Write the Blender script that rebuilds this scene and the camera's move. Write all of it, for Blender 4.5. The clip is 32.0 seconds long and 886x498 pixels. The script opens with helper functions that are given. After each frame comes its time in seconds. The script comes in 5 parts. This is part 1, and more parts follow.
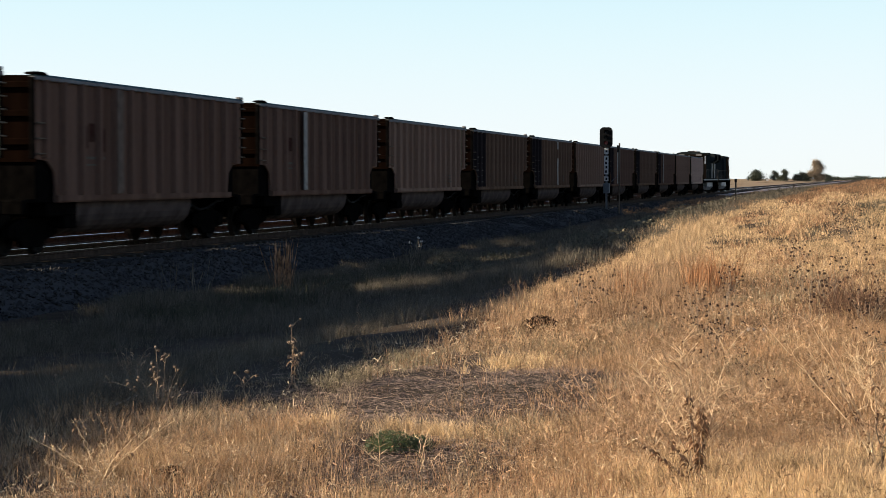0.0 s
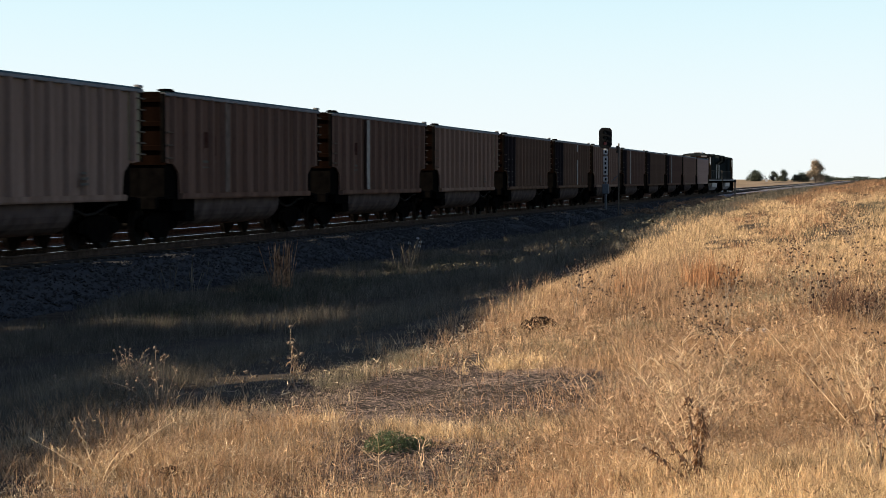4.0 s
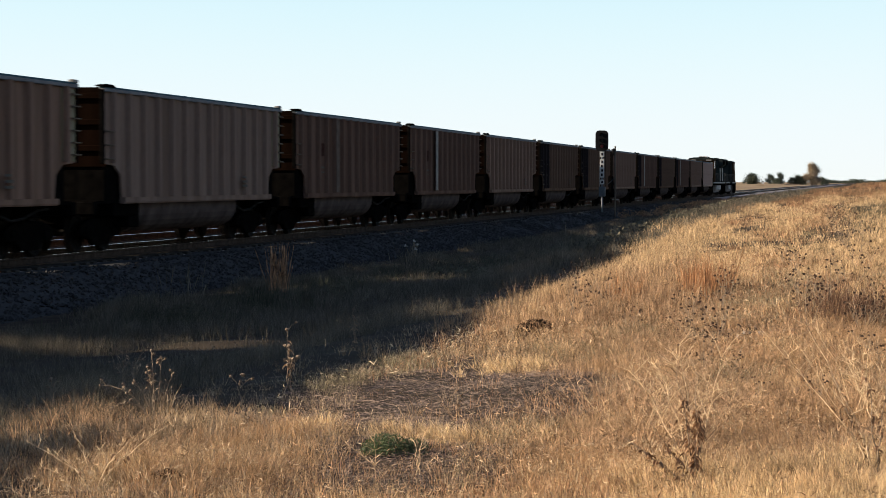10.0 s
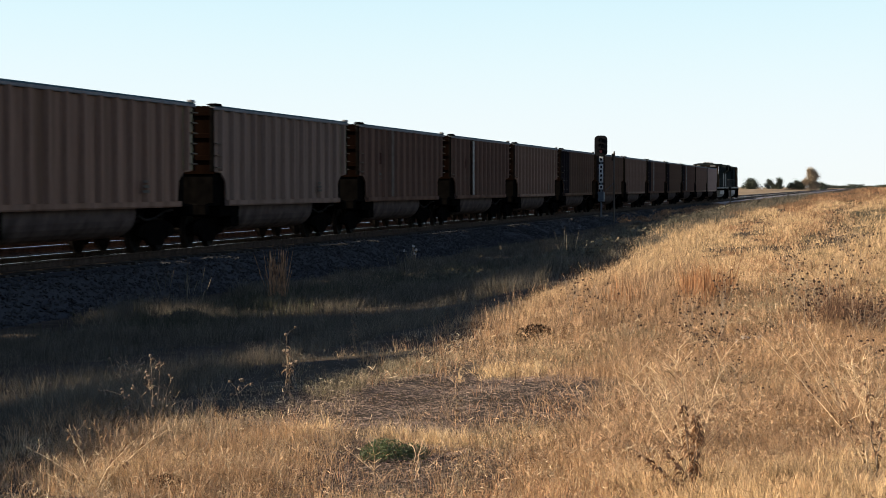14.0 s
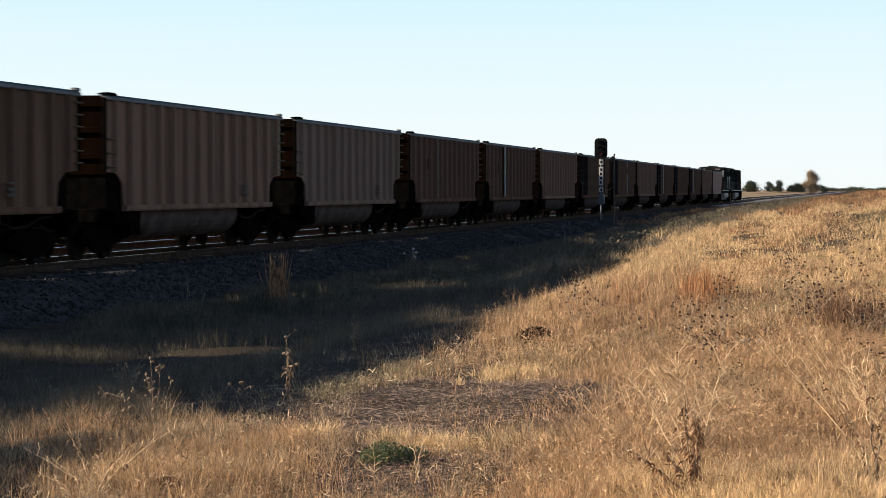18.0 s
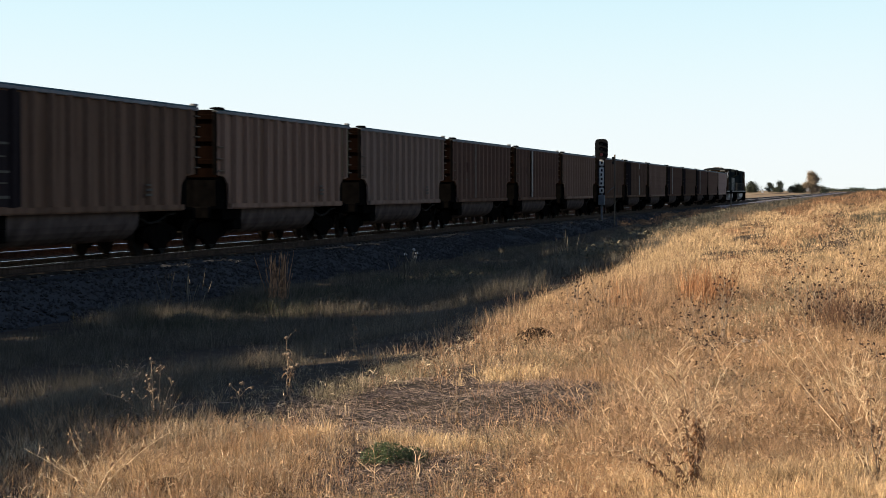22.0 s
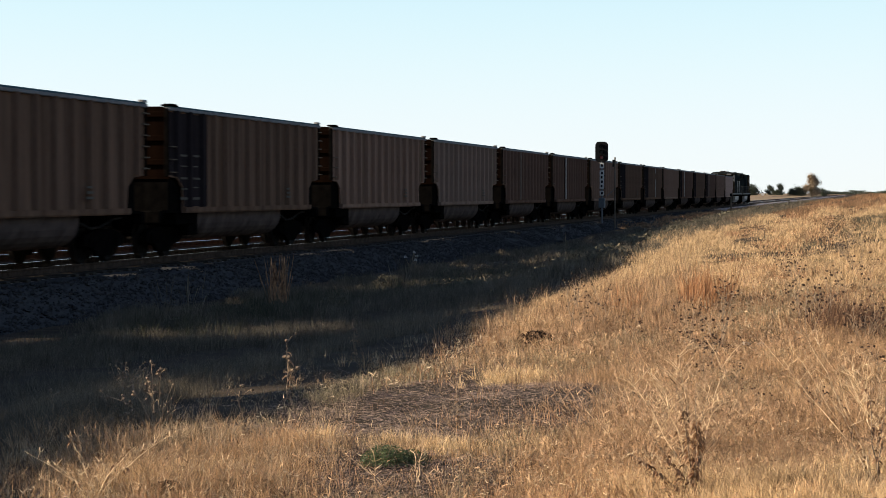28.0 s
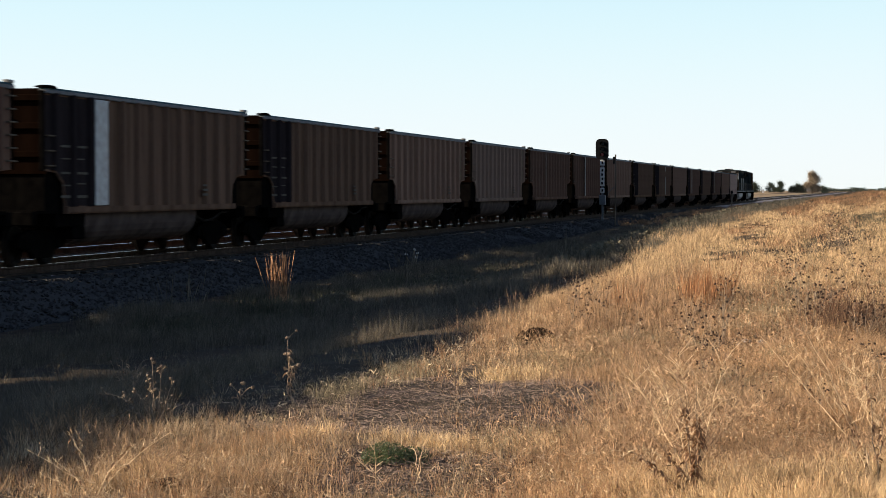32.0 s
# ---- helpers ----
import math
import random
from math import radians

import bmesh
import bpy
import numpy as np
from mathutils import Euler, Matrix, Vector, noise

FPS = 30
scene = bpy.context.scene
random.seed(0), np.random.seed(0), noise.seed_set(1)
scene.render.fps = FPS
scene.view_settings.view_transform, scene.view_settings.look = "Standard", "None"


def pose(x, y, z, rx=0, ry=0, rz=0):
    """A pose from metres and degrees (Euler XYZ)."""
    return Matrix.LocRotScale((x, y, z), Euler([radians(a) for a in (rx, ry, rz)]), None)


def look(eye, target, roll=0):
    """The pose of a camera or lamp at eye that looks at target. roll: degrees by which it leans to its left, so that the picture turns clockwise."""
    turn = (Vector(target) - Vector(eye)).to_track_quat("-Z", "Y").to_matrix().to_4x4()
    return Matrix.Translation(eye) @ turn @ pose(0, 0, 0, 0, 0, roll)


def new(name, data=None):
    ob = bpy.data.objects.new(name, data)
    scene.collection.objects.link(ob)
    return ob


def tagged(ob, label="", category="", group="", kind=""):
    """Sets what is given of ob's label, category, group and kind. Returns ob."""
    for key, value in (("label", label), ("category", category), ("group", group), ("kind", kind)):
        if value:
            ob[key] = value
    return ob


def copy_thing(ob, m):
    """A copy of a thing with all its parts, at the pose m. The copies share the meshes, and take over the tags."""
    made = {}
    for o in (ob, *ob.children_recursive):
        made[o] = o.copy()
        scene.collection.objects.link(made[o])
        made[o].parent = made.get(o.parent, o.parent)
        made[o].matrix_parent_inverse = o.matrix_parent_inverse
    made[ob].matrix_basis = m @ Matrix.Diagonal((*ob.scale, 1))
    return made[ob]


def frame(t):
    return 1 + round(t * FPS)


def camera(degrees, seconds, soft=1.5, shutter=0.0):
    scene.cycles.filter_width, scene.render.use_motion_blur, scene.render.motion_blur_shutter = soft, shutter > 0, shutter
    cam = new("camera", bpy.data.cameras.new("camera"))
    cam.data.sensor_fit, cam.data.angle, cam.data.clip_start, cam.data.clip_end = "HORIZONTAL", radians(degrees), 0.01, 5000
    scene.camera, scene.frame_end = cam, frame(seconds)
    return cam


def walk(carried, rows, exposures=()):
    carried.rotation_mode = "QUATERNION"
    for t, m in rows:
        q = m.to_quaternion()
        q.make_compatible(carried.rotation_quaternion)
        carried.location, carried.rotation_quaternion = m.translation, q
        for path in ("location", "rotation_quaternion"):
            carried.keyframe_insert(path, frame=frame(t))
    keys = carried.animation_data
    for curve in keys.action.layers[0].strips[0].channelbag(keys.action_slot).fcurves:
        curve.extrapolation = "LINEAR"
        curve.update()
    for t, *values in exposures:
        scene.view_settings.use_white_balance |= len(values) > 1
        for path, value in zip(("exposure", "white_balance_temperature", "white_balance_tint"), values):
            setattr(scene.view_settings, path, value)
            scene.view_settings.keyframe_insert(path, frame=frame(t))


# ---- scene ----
# ---------------------------------------------------------------- camera
# The track runs along +y with its near rails' tops at z = 0; the camera stands 18.55 m beside it.
LENS = 23.94
cam = camera(LENS, 32.0, soft=0.8, shutter=3.0)
YAW, TILT, STEP = 11.40, -1.842, 0.01549
DRIFT = ((0, 7.5, -5.6), (1.5, 7.45, -5.55), (3.0, 7.4, -5.45), (3.6, 7.0, -5.2), (4.6, 4.7, -3.6), (5.5, 2.8, -1.9), (6.5, 1.3, -.45),
         (7.5, .6, 0), (9.0, 0, 0), (10.0, .05, .05), (11.0, -.1, .7), (11.7, -.3, 1.8), (12.5, -1.5, 4.5), (13.5, -1.7, 7.6), (14.5, -1.7, 10.5),
         (15.5, -1.65, 12.7), (16.5, -1.6, 13.7), (19.0, -1.65, 13.9), (20.0, -1.75, 14.8), (22.5, -.5, 15.1), (24.0, -.27, 15.8), (25.5, -.14, 17.7),
         (26.5, -.2, 19.1), (27.5, -.27, 19.9), (29.0, -.5, 19.9), (30.0, -.65, 19.5), (31.0, -.4, 17.6), (31.5, -.1, 16.0), (32.0, .6, 15.0))
walk(cam, [(t, pose(0, 0, 1.63, 90 + TILT + dy * STEP, 0, YAW + dx * STEP)) for t, dx, dy in DRIFT], exposures=((0, 1.8), (32, 1.8)))

# ---------------------------------------------------------------- sky and sun
ELEVATION = math.atan(0.3085 / 1.0198)
sky_world = bpy.data.worlds.new("sky")
scene.world = sky_world
sky_world.use_nodes = True
sky_nodes = sky_world.node_tree.nodes
sky = sky_nodes.new("ShaderNodeTexSky")
sky.sky_type, sky.sun_disc = "NISHITA", False
sky.sun_elevation, sky.sun_rotation = ELEVATION, radians(258.7)
sky.altitude, sky.air_density, sky.dust_density, sky.ozone_density = 2500, 1.0, 0.1, 1.0
# soft knee per channel: each colour of the sky levels off towards the horizon
split, join = sky_nodes.new("ShaderNodeSeparateColor"), sky_nodes.new("ShaderNodeCombineColor")
sky_world.node_tree.links.new(sky.outputs[0], split.inputs[0])
for channel, gain, top, knee in ((0, 1.50, 5.42, 3.0), (1, 1.40, 5.54, 6.0), (2, 1.52, 5.75, 6.0)):
    source = split.outputs[channel]
    for operation, value in (("MULTIPLY", gain), ("MAXIMUM", .01), ("POWER", -knee), ("ADD", top ** -knee), ("POWER", -1 / knee)):
        step_node = sky_nodes.new("ShaderNodeMath")
        step_node.operation, step_node.inputs[1].default_value = operation, value
        sky_world.node_tree.links.new(source, step_node.inputs[0])
        source = step_node.outputs[0]
    sky_world.node_tree.links.new(source, join.inputs[channel])
sky_world.node_tree.links.new(join.outputs[0], sky_nodes["Background"].inputs[0])
sky_nodes["Background"].inputs[1].default_value = 0.0508
sun_data = bpy.data.lights.new("sun", "SUN")
sun_data.energy, sun_data.angle, sun_data.color = 4.2, radians(0.53), (1.0, 0.865, 0.695)
sun = new("sun", sun_data)
sun.matrix_world = look((-100, -20, 30.85), (0, 0, 0))

# ---------------------------------------------------------------- materials
def material(name, dark, light, scale=6.0, rough=0.7, metal=0.0, bump=0.0, fine=60.0, translucent=0.0, island=0.0, spec=0.35, streak=None, stain=None, power=0.0, steep=1.0):
    """Two colours mixed by noise at two scales, with fine relief; streak stretches the noise along z; stain: (colour, amount, scale)."""
    m = bpy.data.materials.new(name)
    m.use_nodes = True
    n, link = m.node_tree.nodes, m.node_tree.links.new
    bsdf = n["Principled BSDF"]
    co = n.new("ShaderNodeTexCoord")
    source = co.outputs["Object"]
    if streak:
        mp = n.new("ShaderNodeMapping")
        mp.inputs["Scale"].default_value = streak
        link(source, mp.inputs[0])
        source = mp.outputs[0]
    big, small = n.new("ShaderNodeTexNoise"), n.new("ShaderNodeTexNoise")
    for tex, s, d in ((big, scale, 5.0), (small, fine, 3.0)):
        tex.inputs["Scale"].default_value, tex.inputs["Detail"].default_value = s, d
        link(source, tex.inputs["Vector"])
    add = n.new("ShaderNodeMath")
    add.operation = "MULTIPLY_ADD"
    link(small.outputs[0], add.inputs[0])
    add.inputs[1].default_value = 0.45
    link(big.outputs[0], add.inputs[2])
    ramp = n.new("ShaderNodeMapRange")
    ramp.inputs[1].default_value, ramp.inputs[2].default_value = 0.72 - 0.2 / steep, 0.72 + 0.2 / steep
    link(add.outputs[0], ramp.inputs[0])
    value = ramp.outputs[0]
    if island:
        geo = n.new("ShaderNodeNewGeometry")
        mixv = n.new("ShaderNodeMix")
        mixv.inputs[0].default_value = island
        link(value, mixv.inputs[2])
        link(geo.outputs["Random Per Island"], mixv.inputs[3])
        value = mixv.outputs[0]
    if power:
        bent = n.new("ShaderNodeMath")
        bent.operation, bent.inputs[1].default_value = "POWER", power
        link(value, bent.inputs[0])
        value = bent.outputs[0]
    mix = n.new("ShaderNodeMix")
    mix.data_type = "RGBA"
    mix.inputs[6].default_value, mix.inputs[7].default_value = (*dark, 1), (*light, 1)
    link(value, mix.inputs[0])
    colour = mix.outputs[2]
    if stain:
        st = n.new("ShaderNodeTexNoise")
        st.inputs["Scale"].default_value, st.inputs["Detail"].default_value = stain[2], 6.0
        link(source, st.inputs["Vector"])
        cut = n.new("ShaderNodeMapRange")
        cut.inputs[1].default_value, cut.inputs[2].default_value, cut.inputs[4].default_value = 0.5, 0.68, stain[1]
        link(st.outputs[0], cut.inputs[0])
        over = n.new("ShaderNodeMix")
        over.data_type = "RGBA"
        link(cut.outputs[0], over.inputs[0])
        link(colour, over.inputs[6])
        over.inputs[7].default_value = (*stain[0], 1)
        colour = over.outputs[2]
    link(colour, bsdf.inputs["Base Color"])
    bsdf.inputs["Roughness"].default_value, bsdf.inputs["Metallic"].default_value = rough, metal
    bsdf.inputs["Specular IOR Level"].default_value = spec
    if bump:
        b = n.new("ShaderNodeBump")
        b.inputs["Strength"].default_value, b.inputs["Distance"].default_value = 0.6, bump
        link(add.outputs[0], b.inputs["Height"])
        link(b.outputs[0], bsdf.inputs["Normal"])
    if translucent:
        tr, ms = n.new("ShaderNodeBsdfTranslucent"), n.new("ShaderNodeMixShader")
        link(colour, tr.inputs[0])
        ms.inputs[0].default_value = translucent
        link(bsdf.outputs[0], ms.inputs[1])
        link(tr.outputs[0], ms.inputs[2])
        link(ms.outputs[0], n["Material Output"].inputs[0])
    return m


def glow(name, colour, strength):
    m = material(name, colour, colour, rough=0.3)
    m.node_tree.nodes["Principled BSDF"].inputs["Emission Color"].default_value = (*colour, 1)
    m.node_tree.nodes["Principled BSDF"].inputs["Emission Strength"].default_value = strength
    return m


SOIL = material("dry_soil", (0.0270, 0.0200, 0.0135), (0.0600, 0.0445, 0.0300), 1.6, .95, bump=.03, fine=22, spec=0.02, stain=((0.0392, 0.0327, 0.0217), .7, .5))
# bank stone coloured dark, with the train's shade put into the tone
SHADED_BALLAST = material("ballast_stone", (0.0172, 0.0170, 0.0172), (0.0480, 0.0460, 0.0440), 9, .9, bump=.05, fine=32, spec=0.02, island=.5)
FIELD = material("dry_stubble_field", (.14, .096, .055), (.30, .215, .13), .08, .95, fine=1.5, spec=.02, stain=((.20, .15, .09), .6, .02))
# darker than the body paint: shade beneath the car is in the colour
WELL = material("shade_dark_well_steel", (.044, .033, .029), (.082, .062, .054), 2.2, .8, spec=0.0, stain=((.02, .016, .014), .6, 1.4))
# paler copy of the bank stone, with sunlight put into the colour
SUNLIT_GRAVEL = material("sunlit_pinkish_track_gravel", (.16, .132, .12), (.38, .325, .30), 9, .95, bump=.04, fine=32, spec=.02, stain=((.08, .065, .055), .5, .7))
CONCRETE = material("weathered_tie", (0.027, 0.023, 0.0189), (0.054, 0.0486, 0.0419), 3, .85, bump=.004, stain=((0.0135, 0.0108, 0.0081), .6, 6), spec=0.02)
RAIL = material("rusty_rail_side", (.022, .015, .011), (.055, .038, .028), 4, .9, bump=.002, spec=.02)
RAILHEAD = material("polished_rail_head", (.5, .48, .46), (.68, .66, .63), 4, .22, 1.0)
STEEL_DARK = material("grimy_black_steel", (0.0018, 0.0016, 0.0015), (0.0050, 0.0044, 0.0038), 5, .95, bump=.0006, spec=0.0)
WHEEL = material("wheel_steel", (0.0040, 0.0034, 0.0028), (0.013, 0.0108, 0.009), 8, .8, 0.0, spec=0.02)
LINE = dict(streak=(1.0, 1.0, .12), bump=.003, spec=0.0)
CAR_PAINT = {
    "brown": material("dusty_brown_car_paint", (0.0738, 0.0429, 0.0311), (0.1368, 0.0814, 0.0585), 2.2, .65, stain=((0.0396, 0.0200, 0.0120), .6, 1.1), **LINE),
    "olive": material("olive_grey_car_paint", (0.0738, 0.0446, 0.0304), (0.1356, 0.0824, 0.0563), 2.2, .62, stain=((0.0440, 0.0262, 0.0154), .55, 1.3), **LINE),
    "grey": material("dusty_grey_car_paint", (0.1210, 0.0806, 0.0609), (0.2001, 0.1358, 0.1034), 2.4, .6, stain=((0.0747, 0.0452, 0.0312), .6, 1.2), **LINE),
    "tan": material("dull_aluminium_tan", (0.1089, 0.0653, 0.0472), (0.1888, 0.1157, 0.0825), 2.2, .55, .15, stain=((0.0703, 0.0394, 0.0242), .6, 1.2), **LINE),
    "pale": material("pale_weathered_aluminium", (0.2481, 0.1660, 0.1292), (0.3935, 0.2692, 0.2153), 2.4, .55, .2, stain=((0.1243, 0.0657, 0.0427), .6, 1.2), **LINE),
    "black": material("black_end_paint", (0.0100, 0.0078, 0.0081), (0.0278, 0.0215, 0.0215), 2.4, .6, stain=((0.0388, 0.0228, 0.0172), .3, 1.2), **LINE),
}
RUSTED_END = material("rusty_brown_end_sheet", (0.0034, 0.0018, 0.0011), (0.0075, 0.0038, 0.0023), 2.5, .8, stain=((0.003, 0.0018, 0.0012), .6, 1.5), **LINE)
CHORD = material("bare_steel_top_chord", (.10, .098, .098), (.16, .158, .158), 5, .7, bump=.002, spec=.03)
TEAL = material("dark_teal_chord_top", (.018, .036, .036), (.045, .078, .076), 5, .8, spec=.03)
WHITE = material("dusty_white_paint", (0.27, 0.258, 0.24), (0.408, 0.396, 0.372), 5, .6, stain=((0.18, 0.15, 0.12), .5, 4))
FADED = material("faded_cream_paint", (0.132, 0.121, 0.1045), (0.198, 0.1815, 0.1595), 5, .65, stain=((0.088, 0.0715, 0.055), .5, 4))
FAINT = material("worn_pale_stripe_paint", (.080, .058, .045), (.135, .102, .080), 4, .75, spec=0.0, stain=((.06, .045, .035), .5, 3))
EMBLEM = material("faded_dark_red_emblem", (.026, .012, .009), (.046, .021, .016), 6, .8, spec=0.0, stain=((.05, .03, .022), .5, 3))
RUNG = material("tan_ladder_steel", (.060, .046, .032), (.12, .093, .066), 8, .8, spec=.02)
DIM = material("dim_faded_paint", (.06, .053, .043), (.11, .098, .082), 5, .7, spec=0.0, stain=((.05, .04, .03), .5, 4))
STRIPE = material("dusty_stripe_paint", (.18, .158, .135), (.31, .278, .24), 5, .7, spec=0.0, stain=((.08, .07, .06), .5, 4))
YELLOW = material("dull_yellow_paint", (.075, .058, .024), (.12, .095, .04), 5, .6)
ROOFGREEN = material("dark_green_loco_paint", (0.0100, 0.0118, 0.0108), (0.0235, 0.0268, 0.0248), 3, .5, **LINE)
ORANGE = material("dusty_orange_loco_paint", (0.030, 0.0165, 0.0085), (0.050, 0.028, 0.0150), 3, .5, **LINE)
SILVER = material("dusty_silver_paint", (0.16, 0.155, 0.15), (0.30, 0.29, 0.28), 6, .5, .3, stain=((0.136, 0.102, 0.085), .6, 3), spec=0.02)
GLASSY = material("dark_cab_glass", (.02, .025, .03), (.03, .035, .04), 3, .05, spec=.9)
GALV = material("galvanised_grey_steel", (0.045, 0.053, 0.061), (0.075, 0.084, 0.094), 7, .6, .1)
BLACKPLATE = material("matt_black_signal_paint", (.004, .004, .0045), (.010, .010, .010), 6, .9, spec=.03)
WOODPOST = material("weathered_post_wood", (.05, .04, .03), (.13, .105, .08), 8, .9, bump=.006, streak=(1, 1, .1), spec=0.02)
RED_LAMP = glow("red_signal_lens", (.13, .009, .008), .022)
DARK_LENS = material("unlit_signal_lens", (.012, .011, .011), (.02, .018, .018), 8, .35, spec=.1)


# ---------------------------------------------------------------- mesh helpers
def finish(name, bm, mat, smooth=False):
    me = bpy.data.meshes.new(name)
    if smooth:
        for f in bm.faces:
            f.smooth = True
    bm.to_mesh(me)
    bm.free()
    me.materials.append(mat)
    return me


def part(name, bm, mat, parent=None, label="", at=None, smooth=False):
    """One mesh object under a thing; bm may be a mesh that is shared."""
    me = bm if isinstance(bm, bpy.types.Mesh) else finish(name, bm, mat, smooth)
    ob = new(name, me)
    if parent:
        ob.parent = parent
    if at is not None:
        ob.matrix_basis = at
    if label:
        ob["label"] = label
    return ob


def box(bm, x0, x1, y0, y1, z0, z1, bevel=0.0):
    made = bmesh.ops.create_cube(bm, size=1)["verts"]
    for v in made:
        v.co = Vector((x0 + (v.co.x + .5) * (x1 - x0), y0 + (v.co.y + .5) * (y1 - y0), z0 + (v.co.z + .5) * (z1 - z0)))
    if bevel:
        edges = list({e for v in made for e in v.link_edges})
        bmesh.ops.bevel(bm, geom=edges, offset=bevel, segments=1, affect="EDGES")
    return bm


def boxes(*sizes, bevel=0.0):
    bm = bmesh.new()
    for s in sizes:
        box(bm, *s, bevel=bevel)
    return bm


def prism(outline, depth0, depth1, axis="x", bm=None, bevel=0.0):
    """A flat outline drawn out along an axis; the outline's pairs are the other two axes in order."""
    bm = bm or bmesh.new()

    def place(p, d):
        return {"x": (d, p[0], p[1]), "y": (p[0], d, p[1]), "z": (p[0], p[1], d)}[axis]
    a = [bm.verts.new(place(p, depth0)) for p in outline]
    b = [bm.verts.new(place(p, depth1)) for p in outline]
    faces = [bm.faces.new(a), bm.faces.new(b[::-1])]
    for i in range(len(a)):
        j = (i + 1) % len(a)
        faces.append(bm.faces.new((a[j], a[i], b[i], b[j])))
    bmesh.ops.recalc_face_normals(bm, faces=faces)
    if bevel:
        edges = [e for f in faces[:2] for e in f.edges]
        bmesh.ops.bevel(bm, geom=edges, offset=bevel, segments=1, affect="EDGES")
    return bm


def tube(points, radius, sides=8, bm=None):
    """A pipe along a line of points, each with its own radius if a list is given."""
    bm = bm or bmesh.new()
    pts = [Vector(p) for p in points]
    radii = radius if isinstance(radius, (list, tuple)) else [radius] * len(pts)
    rings = []
    for i, p in enumerate(pts):
        d = (pts[min(i + 1, len(pts) - 1)] - pts[max(i - 1, 0)]).normalized()
        u = d.orthogonal().normalized() if abs(d.z) < .9 else d.cross(Vector((0, 1, 0))).normalized()
        w = d.cross(u)
        rings.append([bm.verts.new(p + radii[i] * (math.cos(k * math.tau / sides) * u + math.sin(k * math.tau / sides) * w)) for k in range(sides)])
    for r, q in zip(rings, rings[1:]):
        for k in range(sides):
            bm.faces.new((r[k], r[(k + 1) % sides], q[(k + 1) % sides], q[k]))
    bm.faces.new(rings[0][::-1])
    bm.faces.new(rings[-1])
    return bm


def lathe_x(profile, sides=24, bm=None):
    """A body of revolution round the x axis; profile: (x, radius)."""
    bm = bm or bmesh.new()
    rings = [[bm.verts.new((x, r * math.cos(k * math.tau / sides), r * math.sin(k * math.tau / sides))) for k in range(sides)] for x, r in profile]
    for r, q in zip(rings, rings[1:]):
        for k in range(sides):
            bm.faces.new((r[k], r[(k + 1) % sides], q[(k + 1) % sides], q[k]))
    bm.faces.new(rings[0][::-1])
    bm.faces.new(rings[-1])
    bmesh.ops.recalc_face_normals(bm, faces=bm.faces)
    return bm


def empty(name, label, category, group="", at=None):
    ob = tagged(new(name), label, category, group)
    ob.empty_display_size = 0.3
    if at is not None:
        ob.matrix_basis = at
    return ob


# ---------------------------------------------------------------- the ground
BASE_A = [-4000, -60, -5, 0, 2, 4, 5, 6.4, 7.3, 8.6, 11, 13.5, 15, 27, 45, 4000]
BASE_Z = [.4, .35, .25, .14, .03, -.06, -.11, -.24, -.52, -.80, -.84, -.86, -.88, -.88, -.80, -.80]
RISE_S = [-4000, 12, 20, 30, 50, 80, 110, 150, 250, 600, 5000]
RISE_Z = [0, 0, .05, .22, .55, 1.0, 1.32, 1.32, .8, .4, .4]
SHARE_A = [-4000, -1, 2.5, 5, 6.2, 8, 9.5, 11, 13.5, 4000]
SHARE = [1.06, .98, .76, .60, .55, .34, .18, .06, 0, 0]
RIM_S = [-4000, 8, 13, 16, 18, 24, 31, 37, 45, 60, 80, 110, 4000]
RIM_Z = [.02, .03, .04, .02, -.06, -.15, -.22, -.24, -.12, .06, .08, 0, 0]
FIELD_S = [-4000, 200, 700, 2000, 5000]
FIELD_Z = [0, 0, .6, 1.3, 1.5]


def ripples(x, y):
    """Soft uneven ground, about a hand high."""
    return (np.sin(x * 1.3 + 1.7 * np.sin(y * .45)) * np.sin(y * 1.1 + .8 * np.sin(x * .9)) * .035
            + np.sin(x * 3.7 + y * 2.1) * np.sin(y * 3.1 - x * 1.3 + 2) * .014
            + np.sin(x * .37 + 2) * np.sin(y * .23 + 1) * .06)


def ground_z(x, y):
    """Height of the ground; x is across the track (the rails lie at -17.8 and beyond), y along it."""
    a, y = -np.asarray(x, float), np.asarray(y, float)
    z = np.interp(a, BASE_A, BASE_Z) + np.interp(y, RISE_S, RISE_Z) * np.interp(a, SHARE_A, SHARE)
    z = z + np.interp(y, RIM_S, RIM_Z) * np.clip((a - 3.6) / 1.4, 0, 1) * np.clip((9 - a) / 2.5, 0, 1)
    z = z + .55 * np.clip((y - 100) / 70, 0, 1) * np.clip((a - 7) / 2, 0, 1) * np.clip((16.4 - a) / 1.2, 0, 1)
    z = z + np.interp(y, FIELD_S, FIELD_Z) * np.clip((a - 26) / 20, 0, 1)
    flat = 1 - np.clip((a - 13.2) / 1.2, 0, 1) * np.clip((28 - a) / 1.2, 0, 1)
    return z + ripples(-a, y) * flat


def grid_mesh(name, xs, ys, height, mat):
    X, Y = np.meshgrid(xs, ys)
    co = np.stack([X, Y, height(X, Y)], -1).reshape(-1, 3)
    w = len(xs)
    i = (np.arange(len(ys) - 1)[:, None] * w + np.arange(w - 1)[None]).ravel()
    faces = np.stack([i, i + 1, i + 1 + w, i + w], 1)
    me = bpy.data.meshes.new(name)
    me.from_pydata(co.tolist(), [], faces.tolist())
    for p in me.polygons:
        p.use_smooth = True
    me.materials.append(mat)
    return me


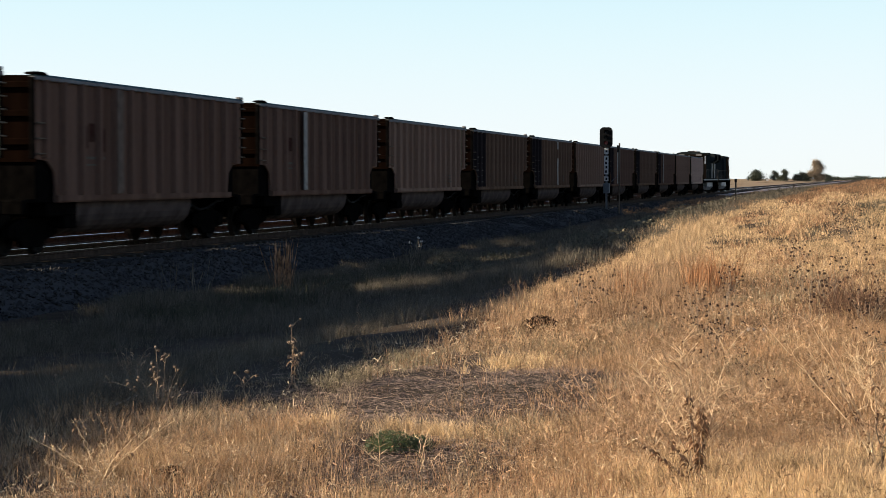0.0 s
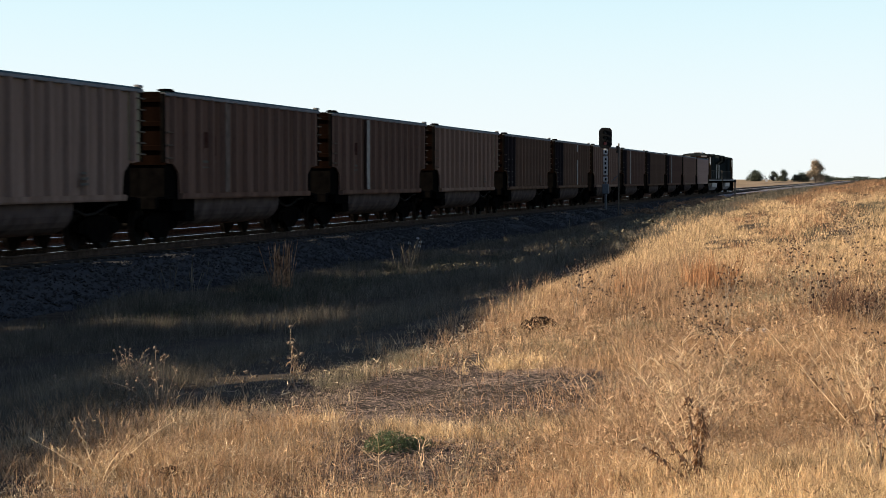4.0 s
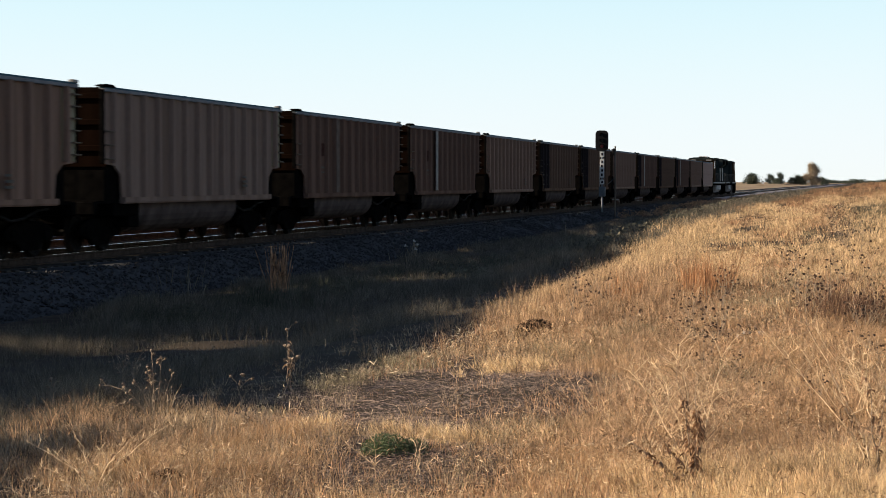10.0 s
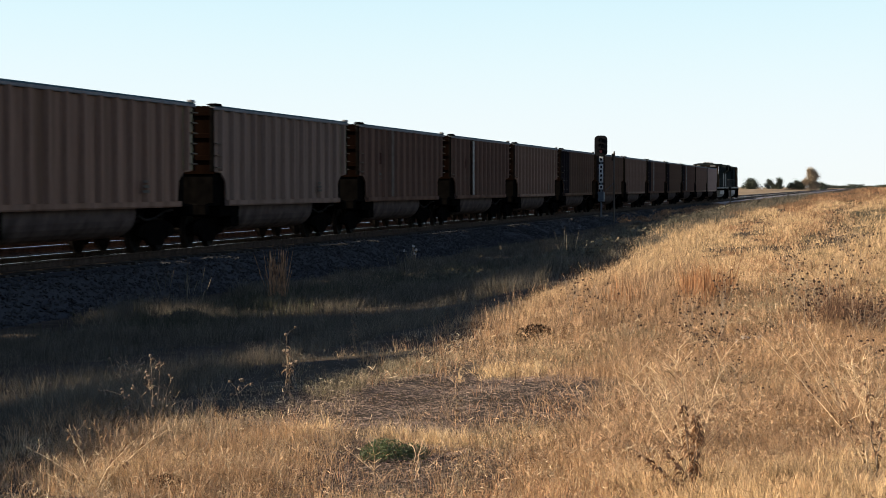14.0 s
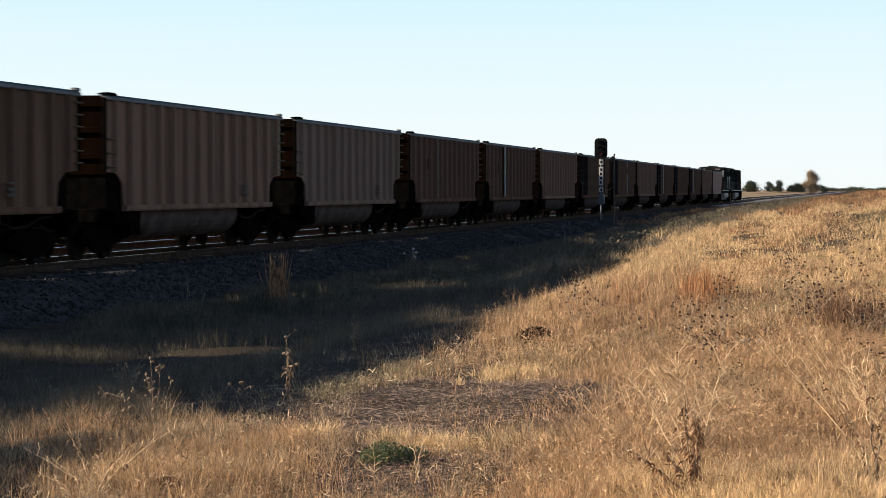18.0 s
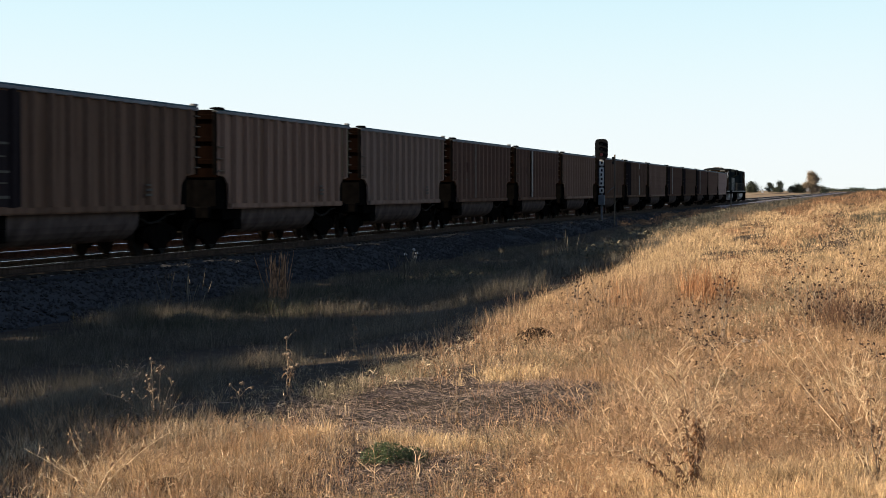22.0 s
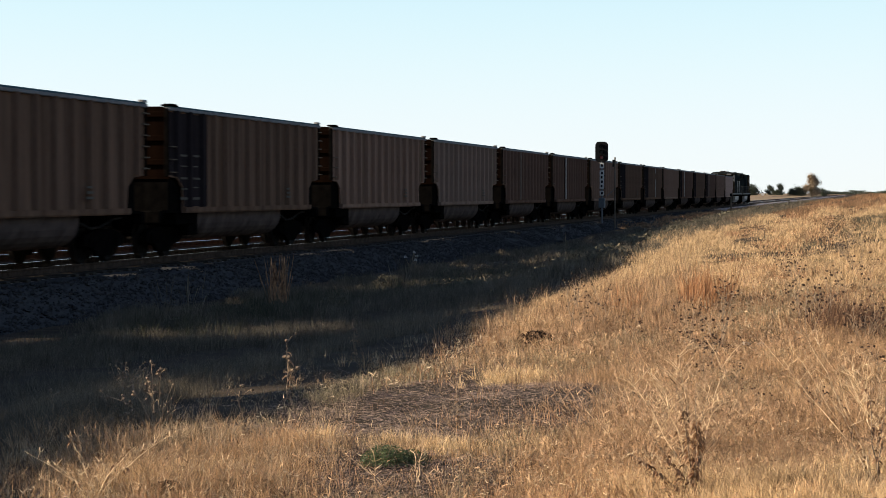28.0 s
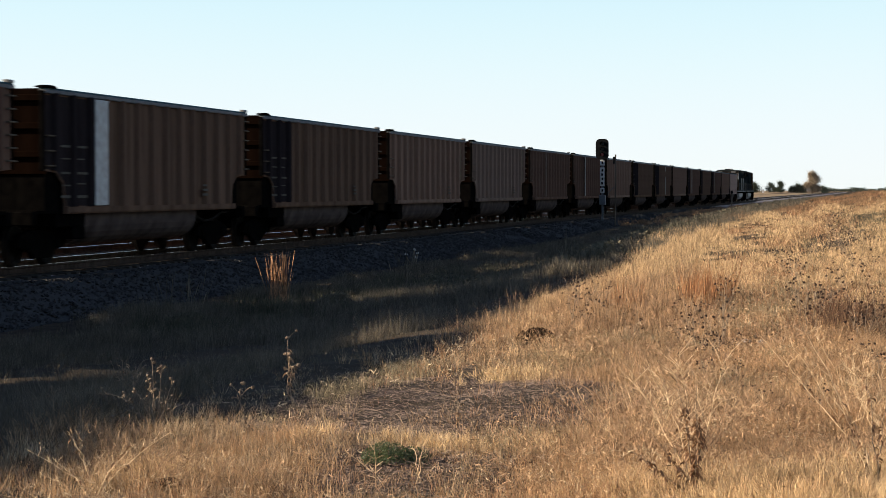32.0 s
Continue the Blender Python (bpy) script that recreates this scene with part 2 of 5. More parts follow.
xs = np.concatenate([-np.geomspace(30, 4500, 26)[::-1], np.arange(-29, -17, 1.0), np.arange(-17, 4, .25), np.geomspace(4, 4500, 30)])
ys = np.concatenate([-np.geomspace(20, 4500, 22)[::-1], np.arange(-19, 4, 1.0), np.arange(4, 60, .3), np.arange(60, 160, 1.2), np.geomspace(160, 4900, 50)])
tagged(new("ground", grid_mesh("ground", xs, ys, ground_z, SOIL)), "dry brown prairie soil sloping to a trackside ditch", "ground", kind="structure")

fx = np.concatenate([-np.geomspace(28.5, 4400, 30)[::-1]])
fy = np.concatenate([-np.geomspace(20, 4400, 22)[::-1], np.arange(-19, 160, 6.0), np.geomspace(160, 4850, 50)])
tagged(new("field", grid_mesh("field", fx, fy, lambda x, y: ground_z(x, y) + .06, FIELD)), "flat tan stubble field beyond the tracks", "field", kind="structure")

# ---------------------------------------------------------------- the two tracks
TRACK = -18.55
FAR_TRACK = -23.05


def ballast_z(x, y):
    top = np.interp(-x, [14.75, 15.2, 16.35, 25.3, 26.4, 26.9], [-.95, -.80, -.24, -.24, -.80, -.95])
    bumps = np.sin(x * 9.1 + y * 4.3) * np.sin(y * 7.7 - x * 3.1) * .02 + np.sin(y * 1.9 + x) * .015
    return top + bumps


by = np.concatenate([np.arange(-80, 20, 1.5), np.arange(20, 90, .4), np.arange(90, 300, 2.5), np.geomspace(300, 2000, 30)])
# bank colour splits here: shade-dark beside the train, sunlit-pale beyond it
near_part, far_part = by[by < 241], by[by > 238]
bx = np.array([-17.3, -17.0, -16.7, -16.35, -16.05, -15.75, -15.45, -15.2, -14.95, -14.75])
tagged(new("ballast_bank", grid_mesh("ballast_bank", bx, near_part, ballast_z, SHADED_BALLAST)), "dark grey crushed-stone ballast bank, train's shade put into its colour", "ballast", kind="structure")
tagged(new("ballast_bank", grid_mesh("ballast_bank", bx, far_part, ballast_z, SUNLIT_GRAVEL)), "crushed-stone bank farther along the track, paled to look sunlit", "ballast", kind="structure")
bx = np.array([-26.9, -26.4, -25.9, -25.3, -24.4, -23.5, -22.6, -21.7, -20.8, -19.9, -19, -18.1, -17.3])
tagged(new("track_bed", grid_mesh("track_bed", bx, by, ballast_z, SUNLIT_GRAVEL)), "pinkish-grey gravel bed under both tracks, paled to look sunlit", "ballast", kind="structure")

RAIL_OUTLINE = ((-.07, -.185), (.07, -.185), (.07, -.17), (.012, -.15), (.012, -.05), (.036, -.038), (.036, -.002), (-.036, -.002), (-.036, -.038), (-.012, -.05), (-.012, -.15), (-.07, -.17))
rail_mesh = finish("rail", prism(RAIL_OUTLINE, -80, 1900, "y"), RAIL)
head_mesh = finish("rail_head", prism(((-.034, -.003), (.034, -.003), (.028, 0), (-.028, 0)), -80, 1900, "y"), RAILHEAD)
tie_mesh = finish("tie", box(bmesh.new(), -1.3, 1.3, -.11, .11, -.36, -.19, .015), CONCRETE)


def railway_track(name, x, label, singles):
    track = tagged(new(name), label, "track", kind="structure")
    track.matrix_basis = pose(x, 0, 0)
    for side in (-.753, .753):
        r = part("rail", rail_mesh, RAIL, track, at=pose(side, 0, 0))
        part("rail_head", head_mesh, RAILHEAD, r, "polished bright running surface")
    bm = bmesh.new()
    for k in range(-60, 620):
        y = k * .56
        if singles and 12 <= y < 12 + singles * .56:
            part("tie", tie_mesh, CONCRETE, track, at=pose(.02 * math.sin(k * 2.3), y, .01 * math.sin(k * 1.7), 0, 0, .6 * math.sin(k)))
        else:
            box(bm, -1.3, 1.3, y - .11, y + .11, -.36, -.19)
    tagged(part("tie_row", bm, CONCRETE, track), kind="stuff")
    return track


# ---------------------------------------------------------------- the coal train
CAR_PITCH, HALF, REAR = 16.358, 7.55, 7.12      # the body ends 7.55 ahead and 7.12 behind the centre
SPEED = 2.068
HEAD_AT_9 = 57.82 + 11 * CAR_PITCH     # front of the first car's body nine seconds in
SHEETS = {}


def shared(name, mat, build, smooth=False):
    key = (name, mat.name)
    if key not in SHEETS:
        SHEETS[key] = finish(name, build(), mat, smooth)
    return SHEETS[key]


def side_sheet():
    """One long side with its lower corners cut away over the trucks."""
    out = [(-REAR, 3.72), (-REAR, 2.05), (-REAR + .75, 2.0), (-REAR + 1.15, 1.78), (-REAR + 1.25, 1.24), (HALF - 1.25, 1.24), (HALF - 1.15, 1.78), (HALF - .75, 2.0), (HALF, 2.05), (HALF, 3.72)]
    return prism(out, -.025, .025, "x")


def rib():
    return prism(((.0, -.12), (.0, .12), (.12, .07), (.12, -.07)), 1.27, 3.70, "z")


def short_rib():
    return prism(((.0, -.12), (.0, .12), (.12, .07), (.12, -.07)), 2.06, 3.70, "z")


def tub():
    """The round-bottomed well that hangs between the trucks."""
    out = [(-1.42, 1.30)] + [(-1.42 + .62 * (1 - math.cos(a)), .98 - .58 * math.sin(a)) for a in np.linspace(0, math.pi / 2, 7)]
    out += [(-x, z) for x, z in out[::-1]]
    return prism(out, -4.5, 3.5, "y")


def side_frame():
    out = [(-1.30, .60), (-1.12, .68), (-.62, .78), (.62, .78), (1.12, .68), (1.30, .60), (1.30, .42), (1.05, .36), (.62, .30), (.45, .16), (-.45, .16), (-.62, .30), (-1.05, .36), (-1.30, .42)]
    bm = prism(out, -.07, .07, "x", bevel=.015)
    for y in (-.89, .89):
        box(bm, -.12, .12, y - .17, y + .17, .36, .62, .03)
    return bm


def springs():
    bm = bmesh.new()
    for x, y in ((-.05, -.22), (-.05, 0), (-.05, .22)):
        tube([(x, y, .24 + .07 * k) for k in range(6)], [.085 if k % 2 else .065 for k in range(6)], 8, bm)
    return bm


def wheel_pair(radius, half_gauge=.753):
    bm = bmesh.new()
    for s in (-1, 1):
        prof = [(half_gauge - .115, radius * .25), (half_gauge - .10, radius * .86), (half_gauge - .075, radius + .026), (half_gauge - .045, radius + .024), (half_gauge - .035, radius), (half_gauge + .06, radius - .006),
                (half_gauge + .06, radius * .86), (half_gauge + .02, radius * .80), (half_gauge + .0, radius * .36), (half_gauge + .09, radius * .22), (half_gauge + .10, .09), (half_gauge + .26, .075)]
        lathe_x([(s * x, r) for x, r in prof], 24, bm)
    lathe_x([(-half_gauge + .1, .085), (0, .078), (half_gauge - .1, .085)], 12, bm)
    # three cast marks on each wheel face tell its turning
    for s in (-1, 1):
        for k in range(3):
            a = k * math.tau / 3
            y, z = radius * .6 * math.cos(a), radius * .6 * math.sin(a)
            box(bm, s * (half_gauge + .008) - .012, s * (half_gauge + .008) + .012, y - .03, y + .03, z - .03, z + .03)
    return bm


WHEELS = []                           # (object, base pose, radius)


def truck(parent, y, wheelbase, axles, radius, mat, frame_mesh):
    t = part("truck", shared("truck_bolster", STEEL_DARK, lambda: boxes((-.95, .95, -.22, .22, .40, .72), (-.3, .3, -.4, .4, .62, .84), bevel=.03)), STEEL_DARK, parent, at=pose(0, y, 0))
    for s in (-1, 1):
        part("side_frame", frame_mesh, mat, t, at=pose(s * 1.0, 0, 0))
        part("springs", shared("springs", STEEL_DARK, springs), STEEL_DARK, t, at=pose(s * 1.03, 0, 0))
    for k in range(axles):
        base = (0, (k - (axles - 1) / 2) * wheelbase, radius)
        w = part("wheelset", shared(f"wheelset_{radius}", WHEEL, lambda: wheel_pair(radius)), WHEEL, t, at=pose(*base))
        WHEELS.append((w, base, radius))
    return t


def ladder(rungs, z0, z1, width):
    bm = bmesh.new()
    for s in (-1, 1):
        tube([(0, s * width / 2, z0 - .12), (0, s * width / 2, z1 + .12)], .018, 6, bm)
    for k in range(rungs):
        z = z0 + (z1 - z0) * k / (rungs - 1)
        tube([(-.06, -width / 2, z), (0, -width / 2 + .02, z), (0, width / 2 - .02, z), (-.06, width / 2, z)], .016, 6, bm)
    return bm


def coupler():
    bm = boxes((-.12, .12, -.62, .1, .70, .95), bevel=.03)
    prism(((-.2, -.72), (-.22, -.5), (.0, -.42), (.2, -.5), (.24, -.66), (.12, -.84), (.04, -.7)), .66, 1.0, "z", bm)
    return bm


def coal_gondola(look_of, label):
    """look_of: paint, rear-quarter paint or None, stripe rib or None, stripe paint, front panel or None."""
    paint, rear, stripe, stripe_paint, front = look_of
    P, Q = CAR_PAINT[paint], CAR_PAINT["black" if rear else paint]
    panel = 1.75 if rear == "narrow" else 3.17
    car = empty("coal_gondola", label, "train car", "coal cars of the train")
    for s in (-1, 1):
        part("side_wall", shared("side_wall", P, side_sheet), P, car, at=pose(s * 1.50, 0, 0))
        for k in range(14):
            y = -6.56 + k * 13.46 / 13
            mat = Q if rear and y < panel - REAR else P
            edge = k in (0, 13)
            part("rib", shared("short_rib" if edge else "rib", mat, short_rib if edge else rib), mat, car, at=pose(s * 1.525, y, 0, 0, 0, 0 if s > 0 else 180))
        if stripe is not None:
            ink = {"white": WHITE, "dusty": STRIPE, "pale": STRIPE}.get(stripe_paint, FAINT)
            wide = .40 if stripe_paint == "white" else .19
            for z0, z1 in ((1.29, 2.75), (3.25, 3.66)) if stripe > 0 else ((1.29, 3.66),):
                part("stripe", boxes((-.012, .012, -wide, wide, z0, z1), bevel=.005), ink, car, "upright painted white stripe", at=pose(s * 1.657, stripe, 0))
        part("top_chord", shared(f"top_chord_{s}", CHORD, lambda: prism([(s * x, z) for x, z in ((-.05, 3.685), (.085, 3.685), (.10, 3.70), (.10, 3.765), (-.05, 3.765))], -REAR - .02, HALF + .02, "y")), CHORD, car, "bare bright steel top chord", at=pose(s * 1.50, 0, 0))
        part("top_edge", shared(f"top_edge_{s}", TEAL, lambda: prism([(s * x, z) for x, z in ((-.05, 3.767), (.095, 3.767), (.03, 3.815), (-.05, 3.815))], -REAR - .02, HALF + .02, "y")), TEAL, car, "dark teal top edge", at=pose(s * 1.50, 0, 0))
        part("side_sill", shared(f"side_sill_{s}", P, lambda: prism([(s * x, z) for x, z in ((-.02, 1.12), (.10, 1.12), (.12, 1.16), (.12, 1.27), (-.02, 1.27))], -REAR + 1.2, HALF - 1.2, "y")), P, car, "", at=pose(s * 1.50, 0, 0))
        if rear:
            part("rear_panel", shared(f"rear_panel_{panel}", Q, lambda: prism([(-REAR + .02, 3.65), (-REAR + .02, 2.09), (-REAR + .75, 2.04), (-REAR + 1.19, 1.80), (-REAR + 1.29, 1.29), (-REAR + panel, 1.29), (-REAR + panel, 3.65)], -.004, .004, "x")), Q,
                 car, "black-painted end quarter", at=pose(s * 1.531, 0, 0))
            if rear == "black":
                part("lettering", shared("lettering_bars", DIM, lambda: boxes(*[(-.006, .006, y0, y1, z, z + h) for y0, y1, z, h in
                        ((-6.15, -5.55, 2.56, .05), (-5.30, -4.62, 2.56, .05), (-6.15, -5.62, 2.30, .03), (-5.25, -4.8, 2.30, .03), (-6.15, -5.50, 1.98, .05), (-5.32, -4.60, 1.98, .05), (-6.1, -5.6, 1.72, .03), (-5.28, -4.72, 1.76, .03), (-6.15, -5.52, 1.46, .06), (-5.30, -4.60, 1.46, .06))])), FADED, car, "faded pale lettering bars", at=pose(s * 1.545, 0, 0))
        if stripe_paint in ("dusty", "worn") and stripe < 0:
            for y0, y1, z0, z1 in ((-4.55, -4.05, 2.30, 2.80), (-3.95, -3.60, 2.45, 2.86), (-3.50, -2.95, 2.24, 2.76)):
                part("emblem", boxes((-.006, .006, y0, y1, z0, z1), bevel=.003), EMBLEM, car, "faded dark red emblem block", at=pose(s * 1.533, 0, 0))
            part("lettering", boxes((-.006, .006, -4.5, -3.0, 2.06, 2.12), (-.006, .006, -4.3, -3.2, 1.92, 1.96)), DIM, car, "faint lettering bars", at=pose(s * 1.533, 0, 0))
        if front:
            part("front_panel", shared("front_panel", CAR_PAINT[front] if front != "yellow" else YELLOW, lambda: prism([(HALF - .85, 3.66), (HALF - .85, 2.08), (HALF - .05, 2.08), (HALF - .05, 3.66)], -.004, .004, "x")), YELLOW, car,
                 "dull yellow ladder panel", at=pose(s * 1.531, 0, 0))
        if paint != "brown":
            for y0, z0, w, h in ((3.6, 1.52, .45, .06), (3.6, 1.64, .4, .06), (3.55, 1.76, .3, .05)):
                part("stencil", boxes((-.006, .006, -w / 2, w / 2, -h / 2, h / 2)), DIM, car, "small pale stencil bar", at=pose(s * 1.651, y0, z0))
        for k in range(6):
            part("ladder_rung", shared("ladder_rung", RUNG, lambda: tube([(-.08, -.20, 0), (0, -.19, 0), (0, .19, 0), (-.08, .20, 0)], .020, 6)), RUNG, car, at=pose(s * 1.61, 7.44 if s > 0 else -6.98, 2.22 + k * .265, 0, 0, 0 if s > 0 else 180))
        for k in range(3):
            part("grab_iron", shared("grab_iron", RUNG, lambda: tube([(-.06, -.25, 0), (0, -.23, 0), (0, .23, 0), (-.06, .25, 0)], .018, 6)), RUNG, car, at=pose(s * 1.60, -6.80 if s > 0 else 7.2, 2.15 + k * .32, 0, 0, 0 if s > 0 else 180))
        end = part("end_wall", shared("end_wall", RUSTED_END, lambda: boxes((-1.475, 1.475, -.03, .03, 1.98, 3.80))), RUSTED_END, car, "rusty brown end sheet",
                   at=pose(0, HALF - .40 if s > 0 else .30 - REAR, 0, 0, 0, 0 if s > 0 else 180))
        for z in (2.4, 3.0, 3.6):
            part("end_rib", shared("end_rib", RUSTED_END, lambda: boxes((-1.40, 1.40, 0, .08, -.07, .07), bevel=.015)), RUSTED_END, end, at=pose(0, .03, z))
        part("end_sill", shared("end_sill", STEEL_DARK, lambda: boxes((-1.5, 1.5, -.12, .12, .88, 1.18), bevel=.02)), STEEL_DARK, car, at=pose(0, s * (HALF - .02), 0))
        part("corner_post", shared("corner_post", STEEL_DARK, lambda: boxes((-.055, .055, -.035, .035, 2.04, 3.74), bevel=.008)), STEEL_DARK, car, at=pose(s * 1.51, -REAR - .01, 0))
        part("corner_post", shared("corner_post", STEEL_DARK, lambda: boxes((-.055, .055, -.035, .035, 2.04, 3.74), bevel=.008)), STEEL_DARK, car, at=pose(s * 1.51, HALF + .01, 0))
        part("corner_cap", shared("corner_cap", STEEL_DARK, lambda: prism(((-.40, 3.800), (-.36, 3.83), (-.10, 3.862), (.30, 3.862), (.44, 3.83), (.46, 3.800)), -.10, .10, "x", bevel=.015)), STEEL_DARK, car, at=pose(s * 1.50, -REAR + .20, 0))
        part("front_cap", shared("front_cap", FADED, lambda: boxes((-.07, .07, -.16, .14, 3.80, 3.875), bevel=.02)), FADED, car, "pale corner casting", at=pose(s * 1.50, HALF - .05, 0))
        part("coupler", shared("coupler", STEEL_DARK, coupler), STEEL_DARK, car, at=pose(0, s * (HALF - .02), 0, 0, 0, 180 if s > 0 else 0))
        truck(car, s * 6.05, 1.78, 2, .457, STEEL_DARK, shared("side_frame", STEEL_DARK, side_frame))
    part("well", shared("well", WELL, tub), WELL, car, "round-bottomed drop well")
    # solid black blocks added to stand for deep shade in the cut-away corners
    for s in (-1, 1):
        part("end_shade_block", shared("end_shade_block", STEEL_DARK, lambda: boxes((-1.42, 1.42, -.44, .60, 1.2, 2.02))), STEEL_DARK, car, at=pose(0, 6.50 if s > 0 else -6.20, 0, 0, 0, 0 if s > 0 else 180))
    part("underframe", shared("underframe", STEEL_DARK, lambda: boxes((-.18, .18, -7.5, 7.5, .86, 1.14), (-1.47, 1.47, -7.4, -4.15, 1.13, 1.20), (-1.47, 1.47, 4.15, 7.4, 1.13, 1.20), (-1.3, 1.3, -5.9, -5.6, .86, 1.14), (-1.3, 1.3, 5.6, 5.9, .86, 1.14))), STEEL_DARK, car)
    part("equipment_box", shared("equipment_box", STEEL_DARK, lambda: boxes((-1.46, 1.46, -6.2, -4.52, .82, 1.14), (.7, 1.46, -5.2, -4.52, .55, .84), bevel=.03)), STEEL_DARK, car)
    part("brake_pipe", shared("brake_pipe", WHEEL, lambda: tube([(1.42, 3.55, .95), (1.42, 4.2, .82), (1.40, 4.9, .86), (1.42, 5.6, 1.02), (1.42, 6.2, 1.05)], .03, 6)), WHEEL, car)
    part("brake_cylinder", shared("brake_cylinder", STEEL_DARK, lambda: lathe_x([(-.35, .1), (-.33, .16), (.2, .16), (.24, .06), (.5, .05)], 14)), STEEL_DARK, car, at=pose(.95, 4.75, .98, 0, 0, 90))
    return car


# paint, rear quarter, striped rib, stripe paint, front panel, in order from the locomotives
CAR_LOOKS = (
    ("pale", None, None, "", None), ("tan", None, None, "", None), ("brown", "narrow", -3.6, "pale", None), ("olive", "narrow", None, "", None),
    ("brown", "narrow", -3.3, "pale", None), ("tan", None, None, "", None), ("olive", "black", 1.3, "dusty", None), ("olive", "black", None, "", None),
    ("tan", None, None, "", "yellow"), ("brown", None, -2.5, "dusty", None), ("brown", None, -2.3, "worn", None), ("grey", None, None, "", "yellow"),
    ("tan", None, None, "", "yellow"), ("olive", "black", None, "", None), ("olive", "black", -4.0, "white", None), ("brown", None, None, "", None),
    ("tan", None, None, "", "yellow"), ("grey", None, None, "", None), ("olive", "black", None, "", None), ("brown", None, -3.0, "faint", None),
    ("tan", None, None, "", None), ("grey", None, None, "", None))
CAR_WORDS = {"brown": "dusty brown", "olive": "dull olive-grey", "grey": "weathered grey", "tan": "dull tan aluminium", "pale": "pale weathered aluminium"}
TRAIN = []                            # (thing, its centre nine seconds in)
FIRST = {}
for i, looks in enumerate(CAR_LOOKS):
    words = f"{CAR_WORDS[looks[0]]} ribbed coal gondola"
    words += " with black end" if looks[1] else ""
    words += " and white stripe" if looks[3] in ("white", "dusty", "pale") else " and worn stripe" if looks[2] is not None else ""
    words += " and yellow ladder panel" if looks[4] else ""
    TRAIN.append((coal_gondola(looks, words), HEAD_AT_9 - i * CAR_PITCH - HALF))


def loco_frame():
    out = [(-2.1, .95), (2.1, .95), (2.15, .62), (1.9, .42), (1.2, .36), (.6, .30), (-.6, .30), (-1.2, .36), (-1.9, .42), (-2.15, .62)]
    bm = prism(out, -.08, .08, "x", bevel=.02)
    for y in (-1.75, 0, 1.75):
        box(bm, -.14, .14, y - .24, y + .24, .34, .74, .04)
    for y in (-.9, .9):
        tube([(.1, y, .3), (.1, y + .1, .9)], .06, 6, bm)
    return bm


def hood(x, y0, y1, z0, z1, slope=.18):
    return prism(((-x, z0), (x, z0), (x, z1 - slope), (x - slope, z1), (-x + slope, z1), (-x, z1 - slope)), y0, y1, "y", bevel=.02)


